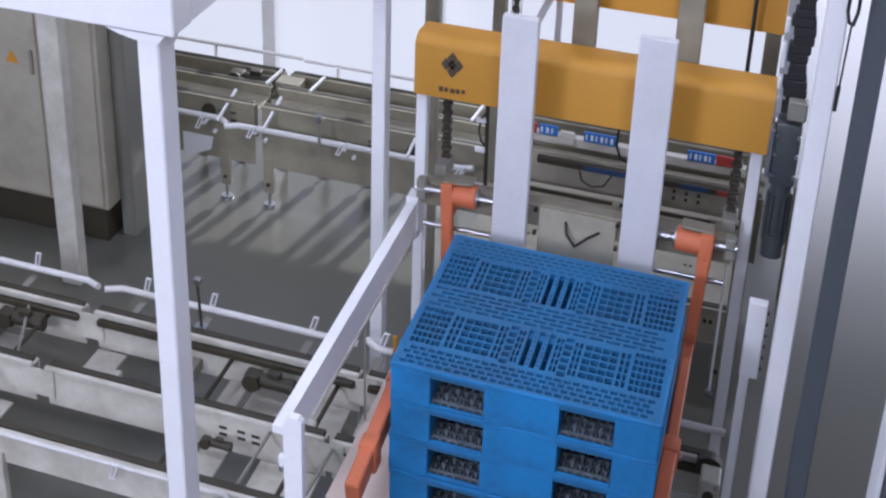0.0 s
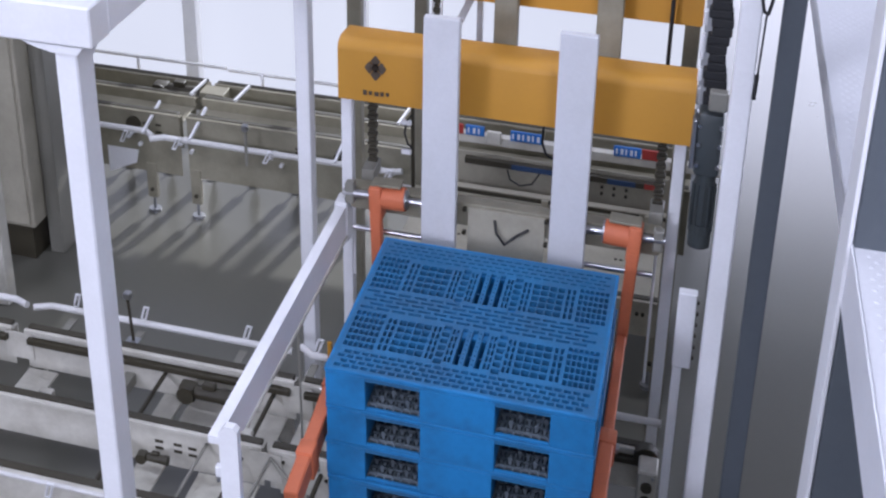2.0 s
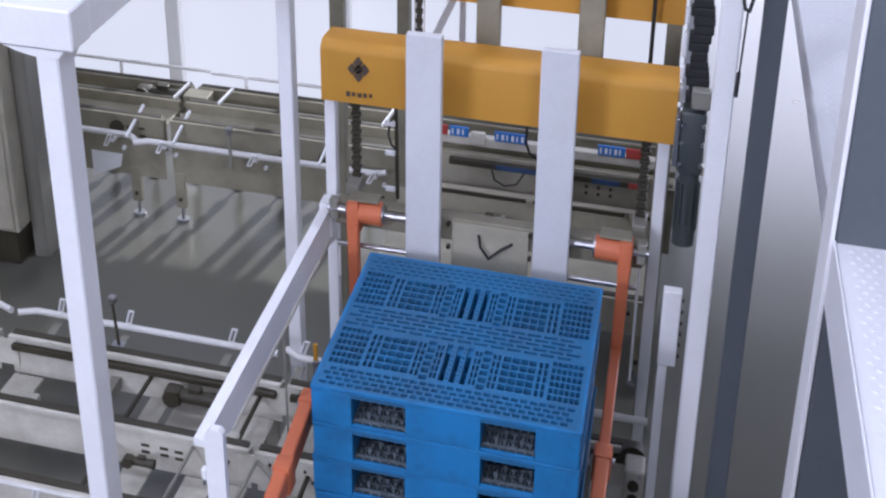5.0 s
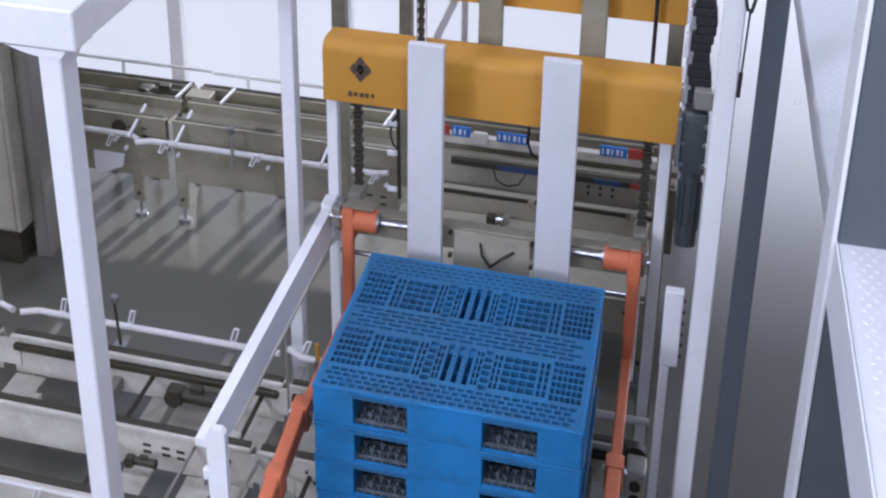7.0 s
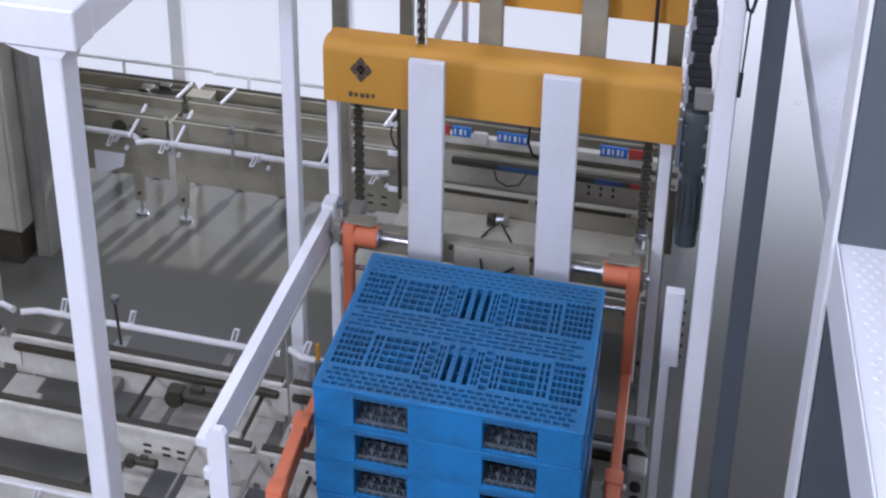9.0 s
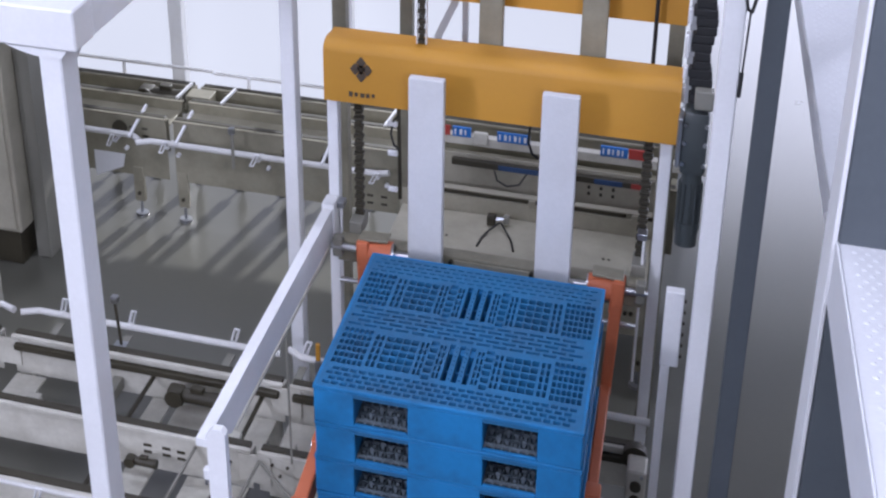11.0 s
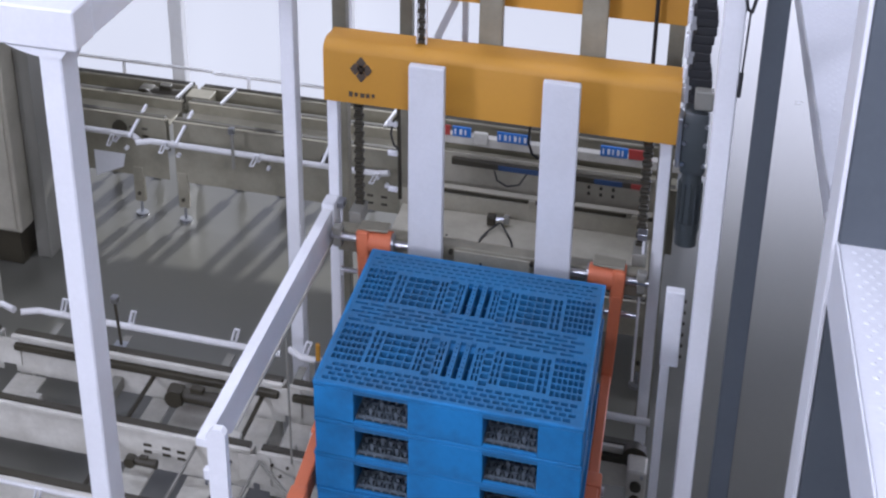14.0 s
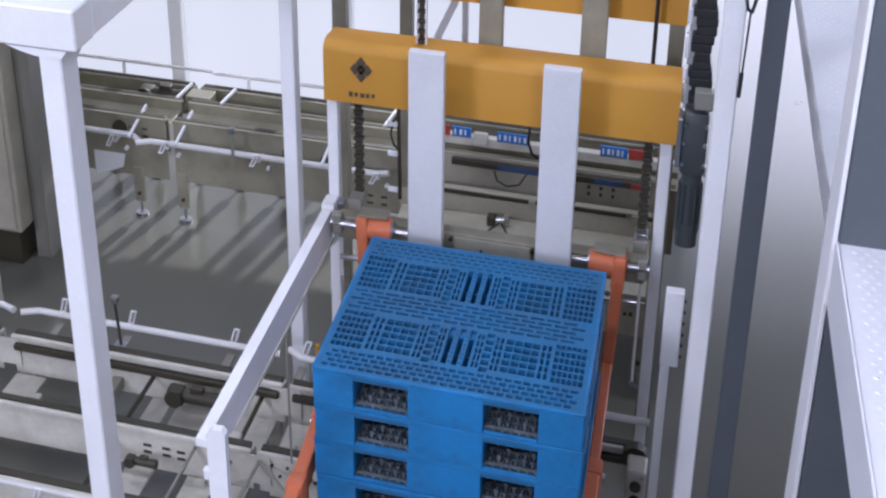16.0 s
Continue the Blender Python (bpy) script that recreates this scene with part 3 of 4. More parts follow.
# ---------------------------------------------------------------- chain conveyors
def side_rail(t, v, u0, u1, top, deep, mat_=CREAM, holes=()):
    """A folded side plate with a slotted web, and the dark chain running in its head."""
    r = B()
    box(r, u0, u1, v - 0.030, v - 0.024, top - deep, top - 0.012, 0.001)
    box(r, u0, u1, v - 0.0235, v + 0.030, top - 0.036, top - 0.030)
    box(r, u0, u1, v + 0.024, v + 0.030, top - deep * 0.6, top - 0.0365)
    box(r, u0, u1, v - 0.045, v - 0.0305, top - 0.030, top - 0.012, 0.002)
    rail = part("side_rail", r, mat_, t)
    c = B()
    box(c, u0 + 0.01, u1 - 0.01, v - 0.020, v + 0.022, top - 0.029, top - 0.008, 0.003)
    part("chain", c, DARKM, t, "dark oiled conveyor chain")
    for hu, hz in holes:
        part("slot_hole", box(B(), hu - 0.02, hu + 0.02, v - 0.0325, v - 0.0302, top - hz - 0.008, top - hz + 0.008, 0.001), DARKM, rail)


def loop_bracket(t, u, v, z, lean=0.03):
    """A slotted steel holder for the guide tube."""
    w = B()
    a, b = Vector((u, v, z)), Vector((u + lean, v - 0.02, z + 0.085))
    for s in (-0.011, 0.011):
        bar(w, a + Vector((s, 0, 0)), b + Vector((s, 0, 0)), 0.008, 0.008)
    bar(w, b + Vector((-0.014, 0, 0)), b + Vector((0.014, 0, 0)), 0.008, 0.008)
    bar(w, a + Vector((-0.014, 0, 0)), a + Vector((0.014, 0, 0)), 0.008, 0.008)
    part("tube_holder", w, WHITE, t)


def leg(t, u, v, top, mat_=CREAM):
    l = B()
    box(l, u - 0.035, u + 0.035, v - 0.02, v + 0.02, 0.10, top, 0.004)
    p = part("leg", l, mat_, t)
    part("foot", rod(B(), (u, v, 0.0), (u, v, 0.018), 0.042, 16), STEEL, p)
    part("spindle", rod(B(), (u, v, 0.018), (u, v, 0.12), 0.010, 8), STEEL, p)
    part("lock_bolt", rod(B(), (u, v - 0.02, 0.16), (u, v - 0.034, 0.16), 0.013, 6), DARKM, p)


def chain_motor(t, u, v, z, k=0.72):
    m = part("drive_motor", rod(B(), (u - 0.09 * k, v, z), (u + 0.10 * k, v, z), 0.048 * k, 16), DARKM, t, "dark oily conveyor drive motor")
    part("fan_cover", rod(B(), (u + 0.10 * k, v, z), (u + 0.145 * k, v, z), 0.052 * k, 16), DARKM, m)
    part("gearbox", box(B(), u - 0.20 * k, u - 0.09 * k, v - 0.055 * k, v + 0.055 * k, z - 0.06 * k, z + 0.05 * k, 0.012, 2), DARKM, m)
    part("sprocket", rod(B(), (u - 0.145 * k, v - 0.075 * k, z), (u - 0.145 * k, v - 0.06 * k, z), 0.06 * k, 18), DARKM, m)
    part("terminal_box", box(B(), u - 0.04 * k, u + 0.05 * k, v - 0.03 * k, v + 0.03 * k, z + 0.044 * k, z + 0.08 * k, 0.004), DARKM, m)
    return m


def near_conveyor():
    t = thing("chain_conveyor", -2.5, 4.7, 0, "three-strand white chain conveyor with dark chains under the stack", "conveyor", "chain conveyors")
    L = lambda u: u + 2.5
    Q = lambda v: v - 4.7
    for u0, u1 in ((-6.0, -3.10), (-3.03, -1.625), (-1.595, 0.03)):
        side_rail(t, Q(4.215), L(u0), L(u1), 0.595, 0.19, LIGHTC)
        side_rail(t, Q(4.70), L(u0), L(u1), 0.60, 0.22, LIGHTC, holes=[(L(-2.12), 0.10), (L(-2.03), 0.10), (L(-2.12), 0.135), (L(-2.03), 0.135), (L(-1.96), 0.105), (L(-1.96), 0.14)] if u0 == -3.03 else ())
        side_rail(t, Q(5.215), L(u0), L(u1), 0.60, 0.225, LIGHTC)
        part("return_chain", box(B(), L(u0) + 0.02, L(u1) - 0.02, Q(5.145), Q(5.18), 0.520, 0.552, 0.004), DARKM, t)
    for uu in (-5.2, -4.4, -3.55, -2.47, -0.9, -0.2):
        if uu != -2.47:
            part("cross_member", box(B(), L(uu) - 0.025, L(uu) + 0.025, Q(4.262), Q(4.668), 0.40, 0.46, 0.003), GREYP, t)
        part("cross_member", box(B(), L(uu) - 0.025, L(uu) + 0.025, Q(4.732), Q(5.183), 0.40, 0.46, 0.003), GREYP, t)
    for uu in (-3.30, -2.28, -1.73, -1.36):
        part("cross_shaft", rod(B(), (L(uu), Q(4.27), 0.50), (L(uu), Q(5.18), 0.50), 0.011, 10), DARKM, t)
    for a, b, c, d, z in ((-3.02, -2.86, 4.76, 5.165, 0.37), (-2.29, -2.185, 4.76, 5.165, 0.38), (-2.15, -1.66, 4.76, 5.165, 0.38), (-3.9, -3.4, 4.8, 5.1, 0.38),
                          (-1.58, -1.36, 4.78, 5.12, 0.42), (-2.22, -2.09, 4.28, 4.655, 0.38), (-1.93, -1.64, 4.28, 4.655, 0.38), (-3.5, -3.2, 4.32, 4.62, 0.36), (-1.30, -0.9, 4.8, 5.1, 0.40)):
        part("drip_tray", box(B(), L(a), L(b), Q(c), Q(d), z, z + 0.012, 0.003), LIGHTC, t)
    for uu, vv, zz in ((-2.02, 5.07, 0.505), (-3.38, 5.08, 0.505), (-2.10, 4.57, 0.485)):
        chain_motor(t, L(uu), Q(vv), zz, 0.42 if vv < 5 else 0.72)
    for ua, va, ub, vb in ((-1.585, 4.655, -1.622, 4.30), (-1.585, 4.655, -1.335, 4.44), (-1.885, 4.66, -1.915, 4.29), (-3.40, 5.16, -3.25, 4.75)):
        part("tie_rod", rod(B(), (L(ua), Q(va), 0.545), (L(ub), Q(vb), 0.50), 0.008, 8), GREYP, t)
    for uu, vv in ((-2.38, 4.80), (-1.76, 4.80), (-1.50, 4.80), (-2.75, 4.80)):
        part("bearing_block", box(B(), L(uu) - 0.035, L(uu) + 0.035, Q(vv), Q(vv) + 0.05, 0.44, 0.53, 0.006), LIGHTC, t)
        part("bearing_bolt", rod(B(), (L(uu), Q(vv) - 0.012, 0.515), (L(uu), Q(vv), 0.515), 0.010, 6), DARKM, t)
    for uu in (-1.46, -1.30):
        part("end_plate", box(B(), L(uu) - 0.09, L(uu) + 0.03, Q(4.668), Q(4.672), 0.36, 0.555, 0.002), LIGHTC, t)
        for k in range(3):
            part("end_bolt", rod(B(), (L(uu) - 0.07 + 0.035 * k, Q(4.668), 0.53 - 0.05 * (k % 2)), (L(uu) - 0.07 + 0.035 * k, Q(4.658), 0.53 - 0.05 * (k % 2)), 0.007, 6), DARKM, t)
    # joint plates of the sections
    for uu in (-3.065, -1.61):
        for vv in (4.20, 4.665, 5.18):
            part("joint_plate", box(B(), L(uu) - 0.075, L(uu) + 0.075, Q(vv) - 0.006, Q(vv), 0.42, 0.566, 0.002), LIGHTC, t)
    # guide tubes
    tb = B()
    pipe(tb, [(L(-6.0), Q(5.40), 0.60), (L(-3.18), Q(5.40), 0.60), (L(-3.10), Q(5.36), 0.605)], 0.017)
    part("guide_tube", tb, TUBE, t)
    tb = B()
    pipe(tb, [(L(-3.06), Q(5.35), 0.605), (L(-2.98), Q(5.40), 0.60), (L(-1.70), Q(5.40), 0.60)], 0.017)
    part("guide_tube", tb, TUBE, t)
    tb = B()
    pipe(tb, [(L(-1.665), Q(5.43), 0.615), (L(-1.60), Q(5.40), 0.60), (L(0.05), Q(5.40), 0.585)], 0.017)
    part("guide_tube", tb, TUBE, t)
    for uu in (-5.0, -3.5, -2.86, -2.49, -1.95, -1.585, -0.7):
        loop_bracket(t, L(uu), Q(5.43), 0.60)
        part("tube_clip", box(B(), L(uu) - 0.02, L(uu) + 0.02, Q(5.25), Q(5.395), 0.55, 0.556, 0.001), GREYP, t)
    tb = B()
    pipe(tb, [(L(-6.0), Q(4.165), 0.572), (L(-1.90), Q(4.165), 0.572), (L(-1.84), Q(4.13), 0.56), (L(-1.79), Q(4.06), 0.53)], 0.011)
    part("guide_tube", tb, TUBE, t)
    for uu in (-4.2, -3.05, -2.42):
        loop_bracket(t, L(uu), Q(4.145), 0.52)
    for uu in (-5.0, -3.02, -1.7, -0.4):
        leg(t, L(uu), Q(4.18), 0.46, LIGHTC)
        leg(t, L(uu), Q(5.27), 0.46, LIGHTC)
    y = thing("proximity_switch", -1.488, 5.32, 0.58, "small yellow proximity switch on a bracket", "sensor")
    part("switch_body", box(B(), -0.010, 0.010, -0.009, 0.009, 0.075, 0.165, 0.003), YELLOW, y)
    part("bracket", box(B(), -0.014, 0.014, -0.012, 0.012, -0.05, 0.0745, 0.002), STEEL, y)
    h = thing("bearing_housing", -0.02, 5.02, 0.0, "cream bearing housing on a stand at the conveyor end", "bearing housing")
    part("stand", box(B(), 0.0, 0.065, 0.0, 0.10, 0.0, 0.40, 0.005), LIGHTC, h)
    part("housing", box(B(), -0.010, 0.075, -0.02, 0.11, 0.402, 0.60, 0.008), LIGHTC, h)
    for z in (0.46, 0.53):
        part("bearing", rod(B(), (0.032, -0.02, z), (0.032, -0.035, z), 0.024, 18), DARKM, h)
    part("cover_screw", rod(B(), (0.055, -0.02, 0.58), (0.055, -0.03, 0.58), 0.008, 6), STEEL, h)
    part("sprocket", rod(B(), (0.020, 0.115, 0.57), (0.020, 0.165, 0.57), 0.055, 20), DARKM, h)
    # photo sensor on its stalk
    s = thing("photo_sensor", -2.495, 5.30, 0.60, "small steel photoelectric sensor on a dark stalk", "sensor")
    part("stalk", rod(B(), (0, 0, -0.04), (-0.012, 0, 0.19), 0.008, 8), DARKM, s)
    part("sensor_head", box(B(), -0.028, 0.008, -0.02, 0.02, 0.19, 0.225, 0.005), CHROME, s)
    part("bracket", box(B(), -0.035, 0.03, -0.03, 0.03, -0.046, -0.038, 0.002), STEEL, s)
    return t


def far_conveyor():
    t = thing("chain_conveyor", -2.5, 8.0, 0, "long cream chain conveyor with a tubular side guide", "conveyor", "chain conveyors")
    L = lambda u: u + 2.5
    Q = lambda v: v - 8.0
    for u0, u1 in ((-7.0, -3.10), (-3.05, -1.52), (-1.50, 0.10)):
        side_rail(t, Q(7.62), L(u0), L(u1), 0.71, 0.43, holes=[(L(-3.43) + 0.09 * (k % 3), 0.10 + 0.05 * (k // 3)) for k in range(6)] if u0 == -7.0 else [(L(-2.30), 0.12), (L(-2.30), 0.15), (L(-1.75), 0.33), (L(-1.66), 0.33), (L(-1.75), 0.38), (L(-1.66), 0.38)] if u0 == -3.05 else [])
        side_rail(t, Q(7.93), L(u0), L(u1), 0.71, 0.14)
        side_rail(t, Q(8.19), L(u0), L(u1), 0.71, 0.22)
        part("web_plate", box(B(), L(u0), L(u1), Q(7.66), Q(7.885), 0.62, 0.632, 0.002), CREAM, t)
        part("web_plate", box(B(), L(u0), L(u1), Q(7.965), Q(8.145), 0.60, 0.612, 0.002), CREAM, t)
    for k in range(8):
        uu = -6.4 + k * 0.94
        part("cross_member", box(B(), L(uu) - 0.03, L(uu) + 0.03, Q(7.66), Q(8.14), 0.53, 0.595, 0.003), GREYP, t)
    for uu, v0, v1 in ((-3.30, 7.44, 7.70), (-2.98, 7.44, 7.70), (-3.13, 7.90, 8.12), (-2.82, 7.90, 8.12), (-2.02, 7.44, 7.70), (-1.72, 7.90, 8.12)):
        part("tube_arm", bar(B(), (L(uu), Q(v0), 0.612 if v0 < 7.6 else 0.712), (L(uu) + 0.03, Q(v1), 0.725 if v0 < 7.6 else 0.73), 0.016, 0.016), WHITE, t)
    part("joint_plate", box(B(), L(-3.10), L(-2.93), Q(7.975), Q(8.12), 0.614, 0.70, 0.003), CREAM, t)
    chain_motor(t, L(-3.26), Q(8.03), 0.665, 0.9)
    chain_motor(t, L(-1.95), Q(7.57), 0.60, 0.5)
    for uu in (-3.42, -1.98):
        part("sprocket", rod(B(), (L(uu), Q(7.585), 0.60), (L(uu), Q(7.570), 0.60), 0.05, 18), DARKM, t)
    tb = B()
    pipe(tb, [(L(-7.0), Q(7.50), 0.60), (L(-3.30), Q(7.50), 0.60), (L(-3.24), Q(7.46), 0.59)], 0.019)
    part("guide_tube", tb, TUBE, t)
    tb = B()
    pipe(tb, [(L(-3.25), Q(7.43), 0.585), (L(-3.16), Q(7.46), 0.595), (L(-1.66), Q(7.46), 0.595), (L(-1.60), Q(7.46), 0.61)], 0.019)
    part("guide_tube", tb, TUBE, t)
    tb = B()
    pipe(tb, [(L(-7.0), Q(8.30), 0.755), (L(-3.01), Q(8.30), 0.755)], 0.012)
    part("guide_tube", tb, TUBE, t)
    tb = B()
    pipe(tb, [(L(-3.0), Q(8.31), 0.74), (L(-2.9), Q(8.30), 0.745), (L(0.10), Q(8.30), 0.74)], 0.012)
    part("guide_tube", tb, TUBE, t)
    for uu in (-4.6, -3.66, -2.75, -1.9, -0.9):
        part("tube_post", box(B(), L(uu) - 0.012, L(uu) + 0.012, Q(8.28), Q(8.29), 0.52, 0.748, 0.002), WHITE, t)
    for uu in (-3.42, -3.06, -2.45, -1.68):
        loop_bracket(t, L(uu) - 0.03, Q(7.44), 0.535, 0.045)
        part("tube_clip", box(B(), L(uu) - 0.012, L(uu) + 0.012, Q(7.475), Q(7.592), 0.545, 0.557, 0.001), WHITE, t)
        part("clip_bolt", rod(B(), (L(uu) + 0.04, Q(7.59), 0.47), (L(uu) + 0.04, Q(7.56), 0.47), 0.013, 8), WHITE, t)
    for uu in (-4.4, -3.32, -3.01, -0.85, 0.0):
        leg(t, L(uu), Q(7.60), 0.34)
    # Closely spaced rear legs, added to cast the stripes of light on the floor.
    for k in range(9):
        leg(t, L(-4.35 + 0.31 * k), Q(8.17), 0.50)
    part("end_gusset", prism(B(), [(L(-3.62), 0.24), (L(-3.42), 0.33), (L(-3.40), 0.42), (L(-3.62), 0.42)], Q(7.58), Q(7.586)), WHITE, t)
    s = thing("photo_sensor", -2.60, 7.44, 0.60, "small photoelectric sensor on a dark rod", "sensor")
    part("stalk", rod(B(), (0, 0, -0.10), (0, 0, 0.13), 0.011, 8), GREYP, s)
    part("sensor_head", box(B(), -0.018, 0.018, -0.02, 0.02, 0.13, 0.17, 0.004), STEEL, s)
    return t


near_conveyor()
far_conveyor()


# ---------------------------------------------------------------- cross line behind the lift
def sign_line():
    t = thing("sensor_beam", -0.72, 7.76, 0, "white cross beam carrying blue and red marker strips", "beam")
    L = lambda u: u + 0.72
    part("beam", box(B(), L(-1.55), L(0.30), -0.03, 0.03, 0.735, 0.792, 0.004), LIGHTC, t)
    for uu in (-1.55, 0.28):
        part("post", box(B(), L(uu) - 0.02, L(uu) + 0.02, -0.02, 0.02, 0.0, 0.734, 0.003), CREAM, t)
    for a, b, m in ((-1.36, -1.27, REDP), (-1.255, -1.14, SIGNB), (-0.98, -0.78, SIGNB), (-0.36, -0.20, SIGNB), (-0.195, -0.06, REDP)):
        s = part("marker_strip", box(B(), L(a), L(b), -0.045, -0.0305, 0.790, 0.852, 0.002), m, t, "blue marker strip with pale bars" if m is SIGNB else "red marker strip")
        if m is SIGNB:
            n = max(3, int((b - a) / 0.030))
            for k in range(n):
                x = L(a) + 0.012 + k * (b - a - 0.02) / n
                part("print_bar", box(B(), x, x + 0.010 + 0.006 * (k % 2), -0.0485, -0.0455, 0.803, 0.838, 0.001), SIGNW, s)
    for uu in (-1.08, -0.56):
        part("clamp_box", box(B(), L(uu) - 0.045, L(uu) + 0.045, -0.06, -0.031, 0.755, 0.835, 0.006), LIGHTC, t)


sign_line()


def rear_transfer():
    t = thing("transfer_unit", -0.70, 6.75, 0, "cream transfer conveyor unit behind the lift", "conveyor")
    L = lambda u: u + 0.70
    Q = lambda v: v - 6.75
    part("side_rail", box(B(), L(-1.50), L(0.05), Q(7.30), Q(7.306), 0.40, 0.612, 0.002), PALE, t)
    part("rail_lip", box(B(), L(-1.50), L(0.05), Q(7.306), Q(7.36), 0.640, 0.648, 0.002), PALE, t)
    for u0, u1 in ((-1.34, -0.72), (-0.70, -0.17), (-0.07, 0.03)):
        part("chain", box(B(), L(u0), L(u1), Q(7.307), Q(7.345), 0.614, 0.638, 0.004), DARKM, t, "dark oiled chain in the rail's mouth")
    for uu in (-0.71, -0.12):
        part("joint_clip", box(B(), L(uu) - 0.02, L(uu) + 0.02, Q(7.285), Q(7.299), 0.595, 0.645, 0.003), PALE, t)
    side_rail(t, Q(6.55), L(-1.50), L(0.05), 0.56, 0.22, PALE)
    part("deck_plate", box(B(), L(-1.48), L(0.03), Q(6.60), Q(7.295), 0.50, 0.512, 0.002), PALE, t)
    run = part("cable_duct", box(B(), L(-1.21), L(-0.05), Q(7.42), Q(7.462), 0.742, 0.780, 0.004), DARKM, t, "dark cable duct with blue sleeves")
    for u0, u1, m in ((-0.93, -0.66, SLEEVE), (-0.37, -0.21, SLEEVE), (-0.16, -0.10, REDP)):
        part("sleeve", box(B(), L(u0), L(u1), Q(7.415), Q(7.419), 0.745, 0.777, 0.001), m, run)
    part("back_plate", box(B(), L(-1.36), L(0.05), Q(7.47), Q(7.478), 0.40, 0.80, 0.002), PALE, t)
    for uu in (-0.40, -0.33, -0.26):
        for zz in (0.66, 0.70):
            part("plate_bolt", rod(B(), (L(uu), Q(7.47), zz), (L(uu), Q(7.458), zz), 0.010, 6), DARKM, t)
    part("hose", pipe(B(), [(L(-0.95), Q(7.40), 0.75), (L(-0.93), Q(7.38), 0.70), (L(-0.87), Q(7.37), 0.675), (L(-0.80), Q(7.38), 0.69), (L(-0.76), Q(7.41), 0.75)], 0.005, 8), RUBBER, t)
    for uu in (-1.16, -0.27, -0.24):
        part("slot", rod(B(), (L(uu), Q(6.98), 0.512), (L(uu), Q(6.98), 0.515), 0.009, 8), DARKM, t)
    part("valve", box(B(), L(-0.955), L(-0.905), Q(7.16), Q(7.22), 0.5125, 0.575, 0.008), DARKM, t, "small dark valve with two hoses")
    part("valve", box(B(), L(-0.860), L(-0.825), Q(7.17), Q(7.21), 0.530, 0.580, 0.006), GREYP, t)
    part("valve_fitting", rod(B(), (L(-0.905), Q(7.19), 0.550), (L(-0.860), Q(7.19), 0.556), 0.012, 8), STEEL, t)
    part("hose", pipe(B(), [(L(-0.88), Q(7.16), 0.545), (L(-0.93), Q(7.08), 0.530), (L(-0.96), Q(7.00), 0.520), (L(-0.972), Q(6.90), 0.519)], 0.006, 8), RUBBER, t)
    part("hose", pipe(B(), [(L(-0.87), Q(7.16), 0.545), (L(-0.83), Q(7.09), 0.530), (L(-0.79), Q(7.01), 0.520), (L(-0.765), Q(6.90), 0.519)], 0.006, 8), RUBBER, t)
    for uu in (-1.40, -0.03):
        leg(t, L(uu), Q(6.58), 0.36)
        leg(t, L(uu), Q(7.33), 0.42)
    for uu in (-1.20, -0.12):
        for k in range(2):
            part("bolt", rod(B(), (L(uu) + 0.03 * k, Q(6.518), 0.47), (L(uu) + 0.03 * k, Q(6.506), 0.47), 0.011, 6), DARKM, t)


rear_transfer()


# ---------------------------------------------------------------- control cabinet
def cabinet():
    t = thing("control_cabinet", -4.35, 6.85, 0, "cream steel control cabinet with a small warning plate", "cabinet")
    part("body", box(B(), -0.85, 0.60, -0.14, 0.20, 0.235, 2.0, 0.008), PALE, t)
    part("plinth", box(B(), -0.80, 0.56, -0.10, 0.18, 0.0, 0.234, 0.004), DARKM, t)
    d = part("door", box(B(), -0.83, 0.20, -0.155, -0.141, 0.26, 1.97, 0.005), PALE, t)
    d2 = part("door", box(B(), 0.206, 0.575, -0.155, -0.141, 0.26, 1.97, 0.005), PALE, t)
    part("handle", box(B(), 0.15, 0.175, -0.175, -0.1555, 1.05, 1.20, 0.005), GREYP, d)
    w = B()
    prism(w, [(-0.02, 1.10), (0.07, 1.10), (0.025, 1.18)], -0.1585, -0.1555)
    part("warning_plate", w, YELLOW, d, "small triangular warning plate")
    part("side_channel", box(B(), 0.604, 0.70, 0.02, 0.22, 0.0, 2.0, 0.004), GREYP, t)


cabinet()


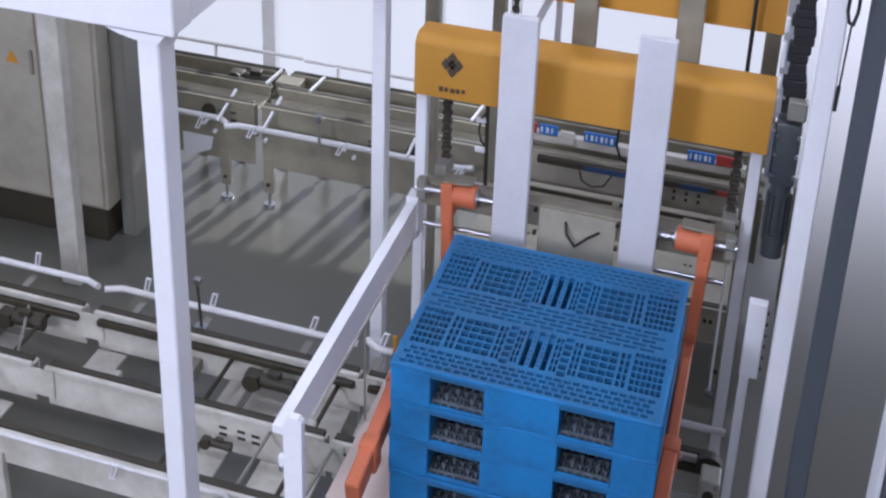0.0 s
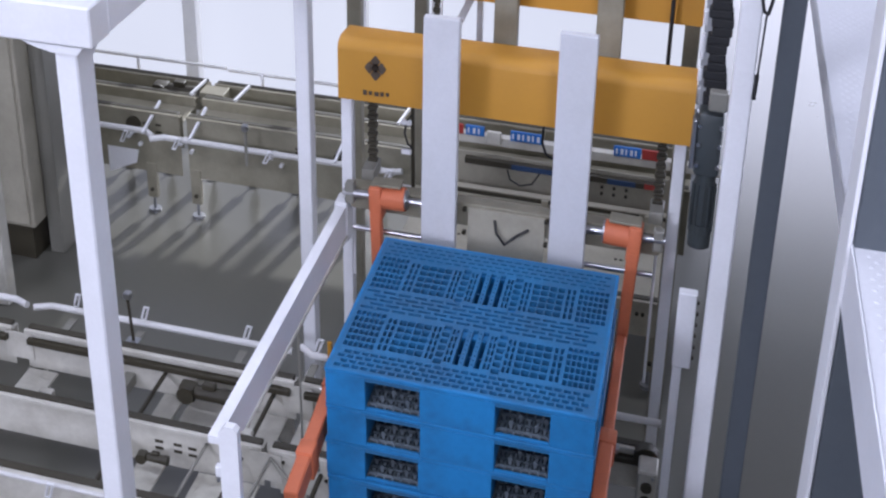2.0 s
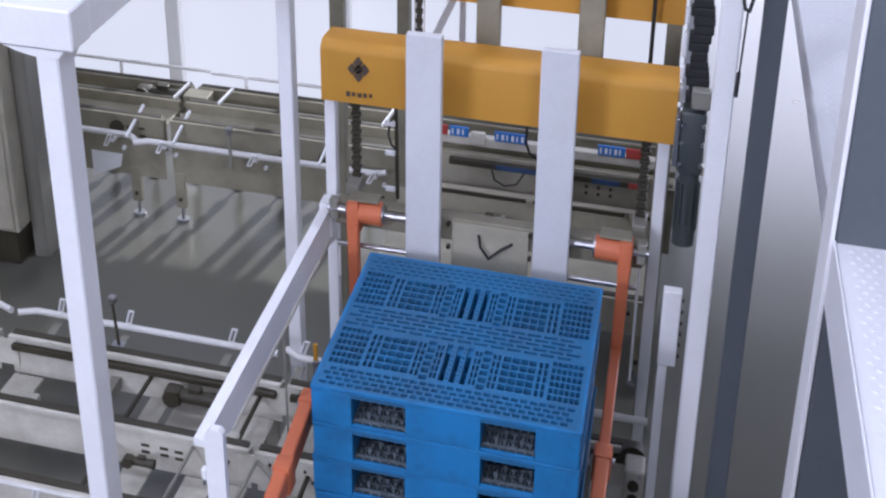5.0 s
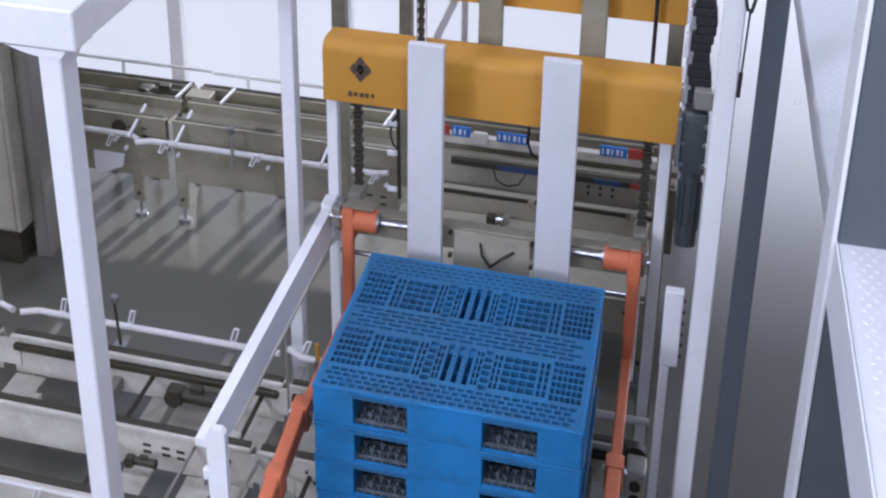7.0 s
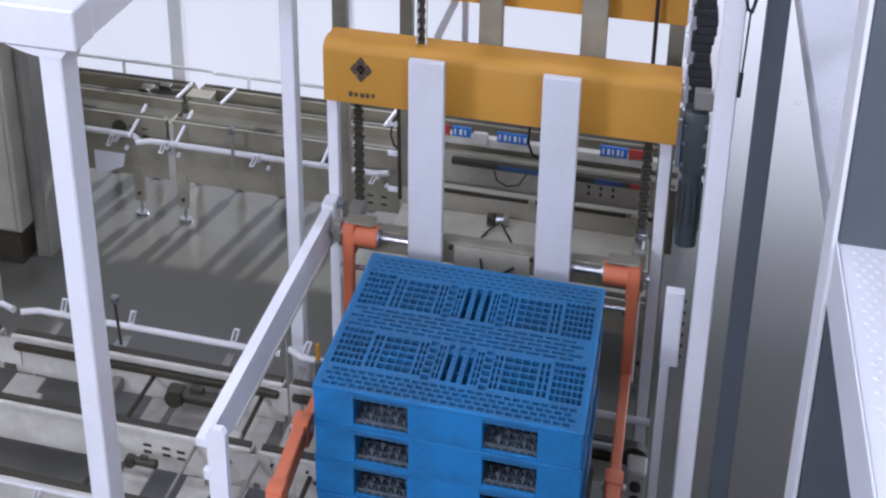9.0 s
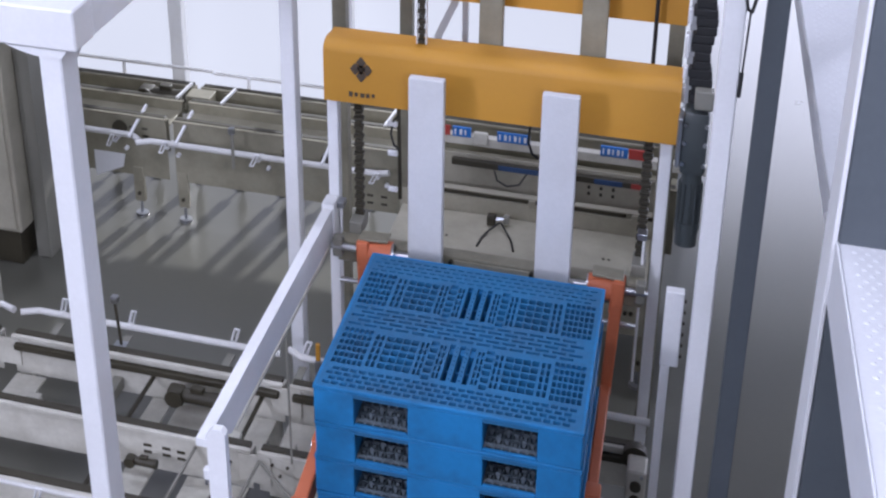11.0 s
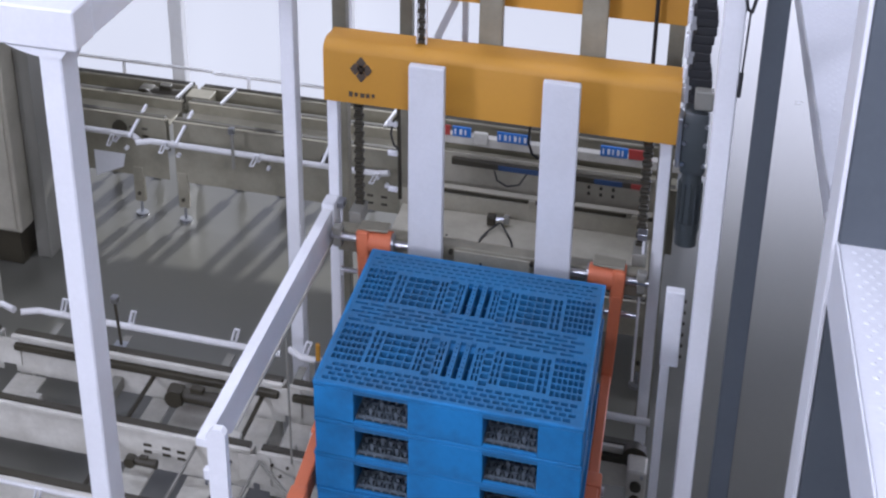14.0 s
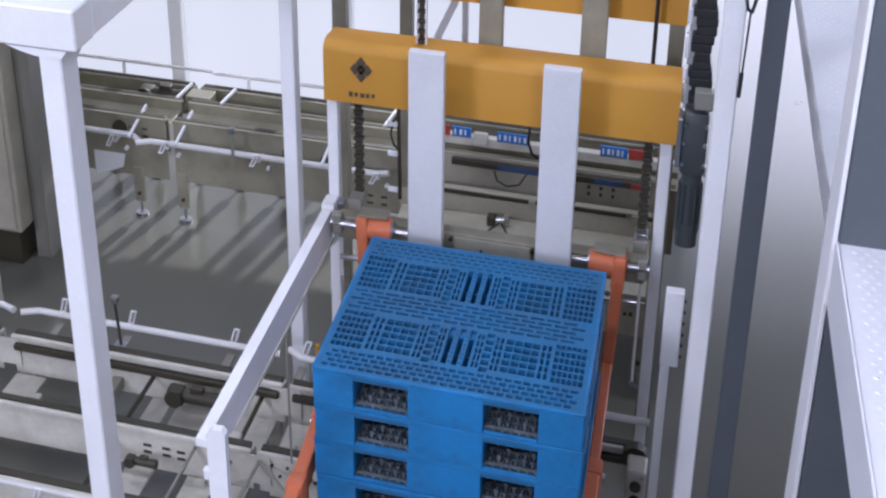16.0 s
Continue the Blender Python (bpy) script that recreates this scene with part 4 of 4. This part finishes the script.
# ---------------------------------------------------------------- right-hand enclosure, walkway
def guide_mast():
    t = thing("guide_mast", 0.30, 4.75, 0, "tall white post and dark steel channel standing side by side", "mast")
    L = lambda u: u - 0.30
    Q = lambda v: v - 4.75
    part("corner_post", box(B(), L(0.156), L(0.226), Q(4.60), Q(4.68), 0.015, 4.6, 0.005), WHITE, t)
    part("channel", box(B(), L(0.292), L(0.366), Q(4.66), Q(4.70), 0.015, 4.6, 0.003), SLATE, t, "dark slate channel")
    part("base_plate", box(B(), L(0.13), L(0.39), Q(4.57), Q(4.76), 0, 0.0145, 0.002), SLATE, t)
    j = thing("junction_cover", 0.098, 5.0, 1.15, "white bolted junction cover on a slim post", "junction box")
    part("cover", box(B(), -0.036, 0.036, -0.02, 0.03, 0.0, 0.335, 0.004), WHITE, j)
    part("post", box(B(), -0.032, 0.004, -0.018, 0.022, -1.15, -0.002, 0.003), WHITE, j)
    for k in range(6):
        part("bolt", rod(B(), (0.036, 0.005, 0.04 + k * 0.05), (0.047, 0.005, 0.04 + k * 0.05), 0.008, 6), DARKM, j)
    hk = thing("cable_loop", 0.235, 4.59, 2.75, "thin dark cable loop hanging on the post", "cable")
    part("loop", pipe(B(), [(-0.012, 0, 0.55), (-0.014, 0, 0.05), (-0.006, -0.004, 0.016), (0.008, -0.005, 0.010), (0.017, 0, 0.05), (0.020, 0, 0.55)], 0.006, 8), RUBBER, hk)
    part("tail", rod(B(), (-0.004, 0, -0.28), (0.004, 0, 0.012), 0.0035, 6), RUBBER, hk)
    part("tail_sleeve", rod(B(), (-0.005, 0, -0.285), (-0.003, 0, -0.20), 0.007, 8), RUBBER, hk)


guide_mast()


def walkway():
    t = thing("walkway", 1.2, 3.6, 2.5, "white chequer-plate walkway with a folded edge", "walkway")
    L = lambda u: u - 1.2
    Q = lambda v: v - 3.6
    # Plate and fold run on unseen to -3.0, added to shade the post.
    part("plate", box(B(), L(0.4785), L(2.2), Q(-3.0), Q(3.586), -0.012, 0.0, 0.001), CHEQ, t)
    part("plate", box(B(), L(0.474), L(2.2), Q(3.80), Q(7.4), -0.012, 0.0, 0.001), CHEQ, t)
    part("edge_fold", box(B(), L(0.470), L(0.478), Q(-3.0), Q(3.586), -0.184, 0.006, 0.003), CHEQ, t)
    dent = random.Random(9)
    ef = B()
    cuts = 40
    grid = []
    for i in range(cuts + 1):
        vv_ = Q(3.80 + 3.6 * i / cuts)
        grid.append([ef.verts.new((L(0.468) + dent.uniform(-0.004, 0.004) * (0 < j < 4), vv_, -0.08 + 0.086 * j / 4 + dent.uniform(-0.004, 0.004))) for j in range(5)])
    for ga, gb in zip(grid, grid[1:]):
        for j in range(4):
            ef.faces.new((ga[j], gb[j], gb[j + 1], ga[j + 1]))
    bmesh.ops.solidify(ef, geom=ef.faces[:], thickness=-0.004)
    bmesh.ops.recalc_face_normals(ef, faces=ef.faces)
    part("edge_fold", ef, CHEQ, t, "dented bright edge fold")
    st = B()
    vv = 1.95
    row = 0
    while vv < 5.6:
        for k in range(9):
            uu = 0.515 + k * 0.034 + (0.017 if row % 2 else 0)
            if 3.56 < vv < 3.83:
                continue
            top = st.verts.new((L(uu), Q(vv), 0.0045))
            ring = [st.verts.new((L(uu) + 0.0085 * math.cos(radians(60 * i)), Q(vv) + 0.0085 * math.sin(radians(60 * i)), 0.0002)) for i in range(6)]
            for i in range(6):
                st.faces.new((ring[i], ring[(i + 1) % 6], top))
        vv += 0.030
        row += 1
    bmesh.ops.recalc_face_normals(st, faces=st.faces)
    tagged(part("tread_studs", st, CHEQ, t), kind="stuff")
    p = thing("steel_column", 0.60, 3.62, 0, "broad slate-grey steel column with a pale edge strip", "column")
    part("shaft", box(B(), -0.125, 0.30, -0.07, 0.16, 0, 5.0, 0.006), SLATE, p)
    part("edge_strip", box(B(), -0.140, -0.1265, -0.070, 0.12, 0, 5.0, 0.003), WHITE, p, "pale edge strip")


walkway()


# ---------------------------------------------------------------- what moves
CARRIAGE_Z = [(0, 0), (2.0, 0), (2.5, -0.014), (3, -0.026), (3.5, -0.043), (4, -0.058), (4.4, -0.066), (5.6, -0.070), (6.5, -0.098), (7, -0.108), (7.5, -0.125), (8, -0.145),
              (8.5, -0.163), (9, -0.181), (10, -0.218), (11, -0.254), (11.5, -0.258), (12, -0.258), (12.5, -0.252), (13, -0.238), (13.5, -0.218), (14, -0.203), (14.5, -0.187), (15, -0.171), (15.5, -0.157), (16, -0.139)]
STACK_Z = [(0, 0.066), (2.0, 0.066), (2.5, 0.053), (3, 0.037), (3.5, 0.019), (4, 0.004), (4.2, 0), (9, 0), (13.5, 0), (14, 0.018), (14.5, 0.030), (15, 0.045), (15.5, 0.059), (16, 0.076)]
OPEN_U = [(0, 0), (4.4, 0), (5.6, 0.064), (9.4, 0.064), (10.8, 0), (16, 0)]


def between(rows, t):
    for (a, x), (b, y) in zip(rows, rows[1:]):
        if a <= t <= b:
            return x + (y - x) * (t - a) / (b - a)
    return rows[-1][1]


def motions():
    times = sorted({t for t, _ in CARRIAGE_Z} | {t for t, _ in OPEN_U})
    here = CARRIAGE.location.copy()
    walk(CARRIAGE, [(t, Matrix.Translation(here + Vector((0, 0, dz)))) for t, dz in CARRIAGE_Z])
    for arm, s in ((ARM_A, -1), (ARM_B, 1)):
        here = arm.location.copy()
        # the closed arms lean in a little at their lower ends
        walk(arm, [(t, Matrix.Translation(here + Vector((s * between(OPEN_U, t), 0, between(CARRIAGE_Z, t)))) @ pose(0, 0, 0, 0, s * 2.5 * (1 - between(OPEN_U, t) / 0.064), 0)) for t in times])
    for i, p in enumerate(PALLETS):
        here = p.location.copy()
        if i:
            walk(p, [(t, Matrix.Translation(here + Vector((0, 0, dz)))) for t, dz in STACK_Z])
        else:
            slide = [(0, -0.26), (0.4, -0.17), (0.8, -0.06), (1.2, 0.0), (1.6, 0.0)]
            walk(p, [(t, Matrix.Translation(here + Vector((du, 0, 0)))) for t, du in slide]
                 + [(t, Matrix.Translation(here + Vector((0, 0, dz)))) for t, dz in STACK_Z if t >= 4.2])


motions()
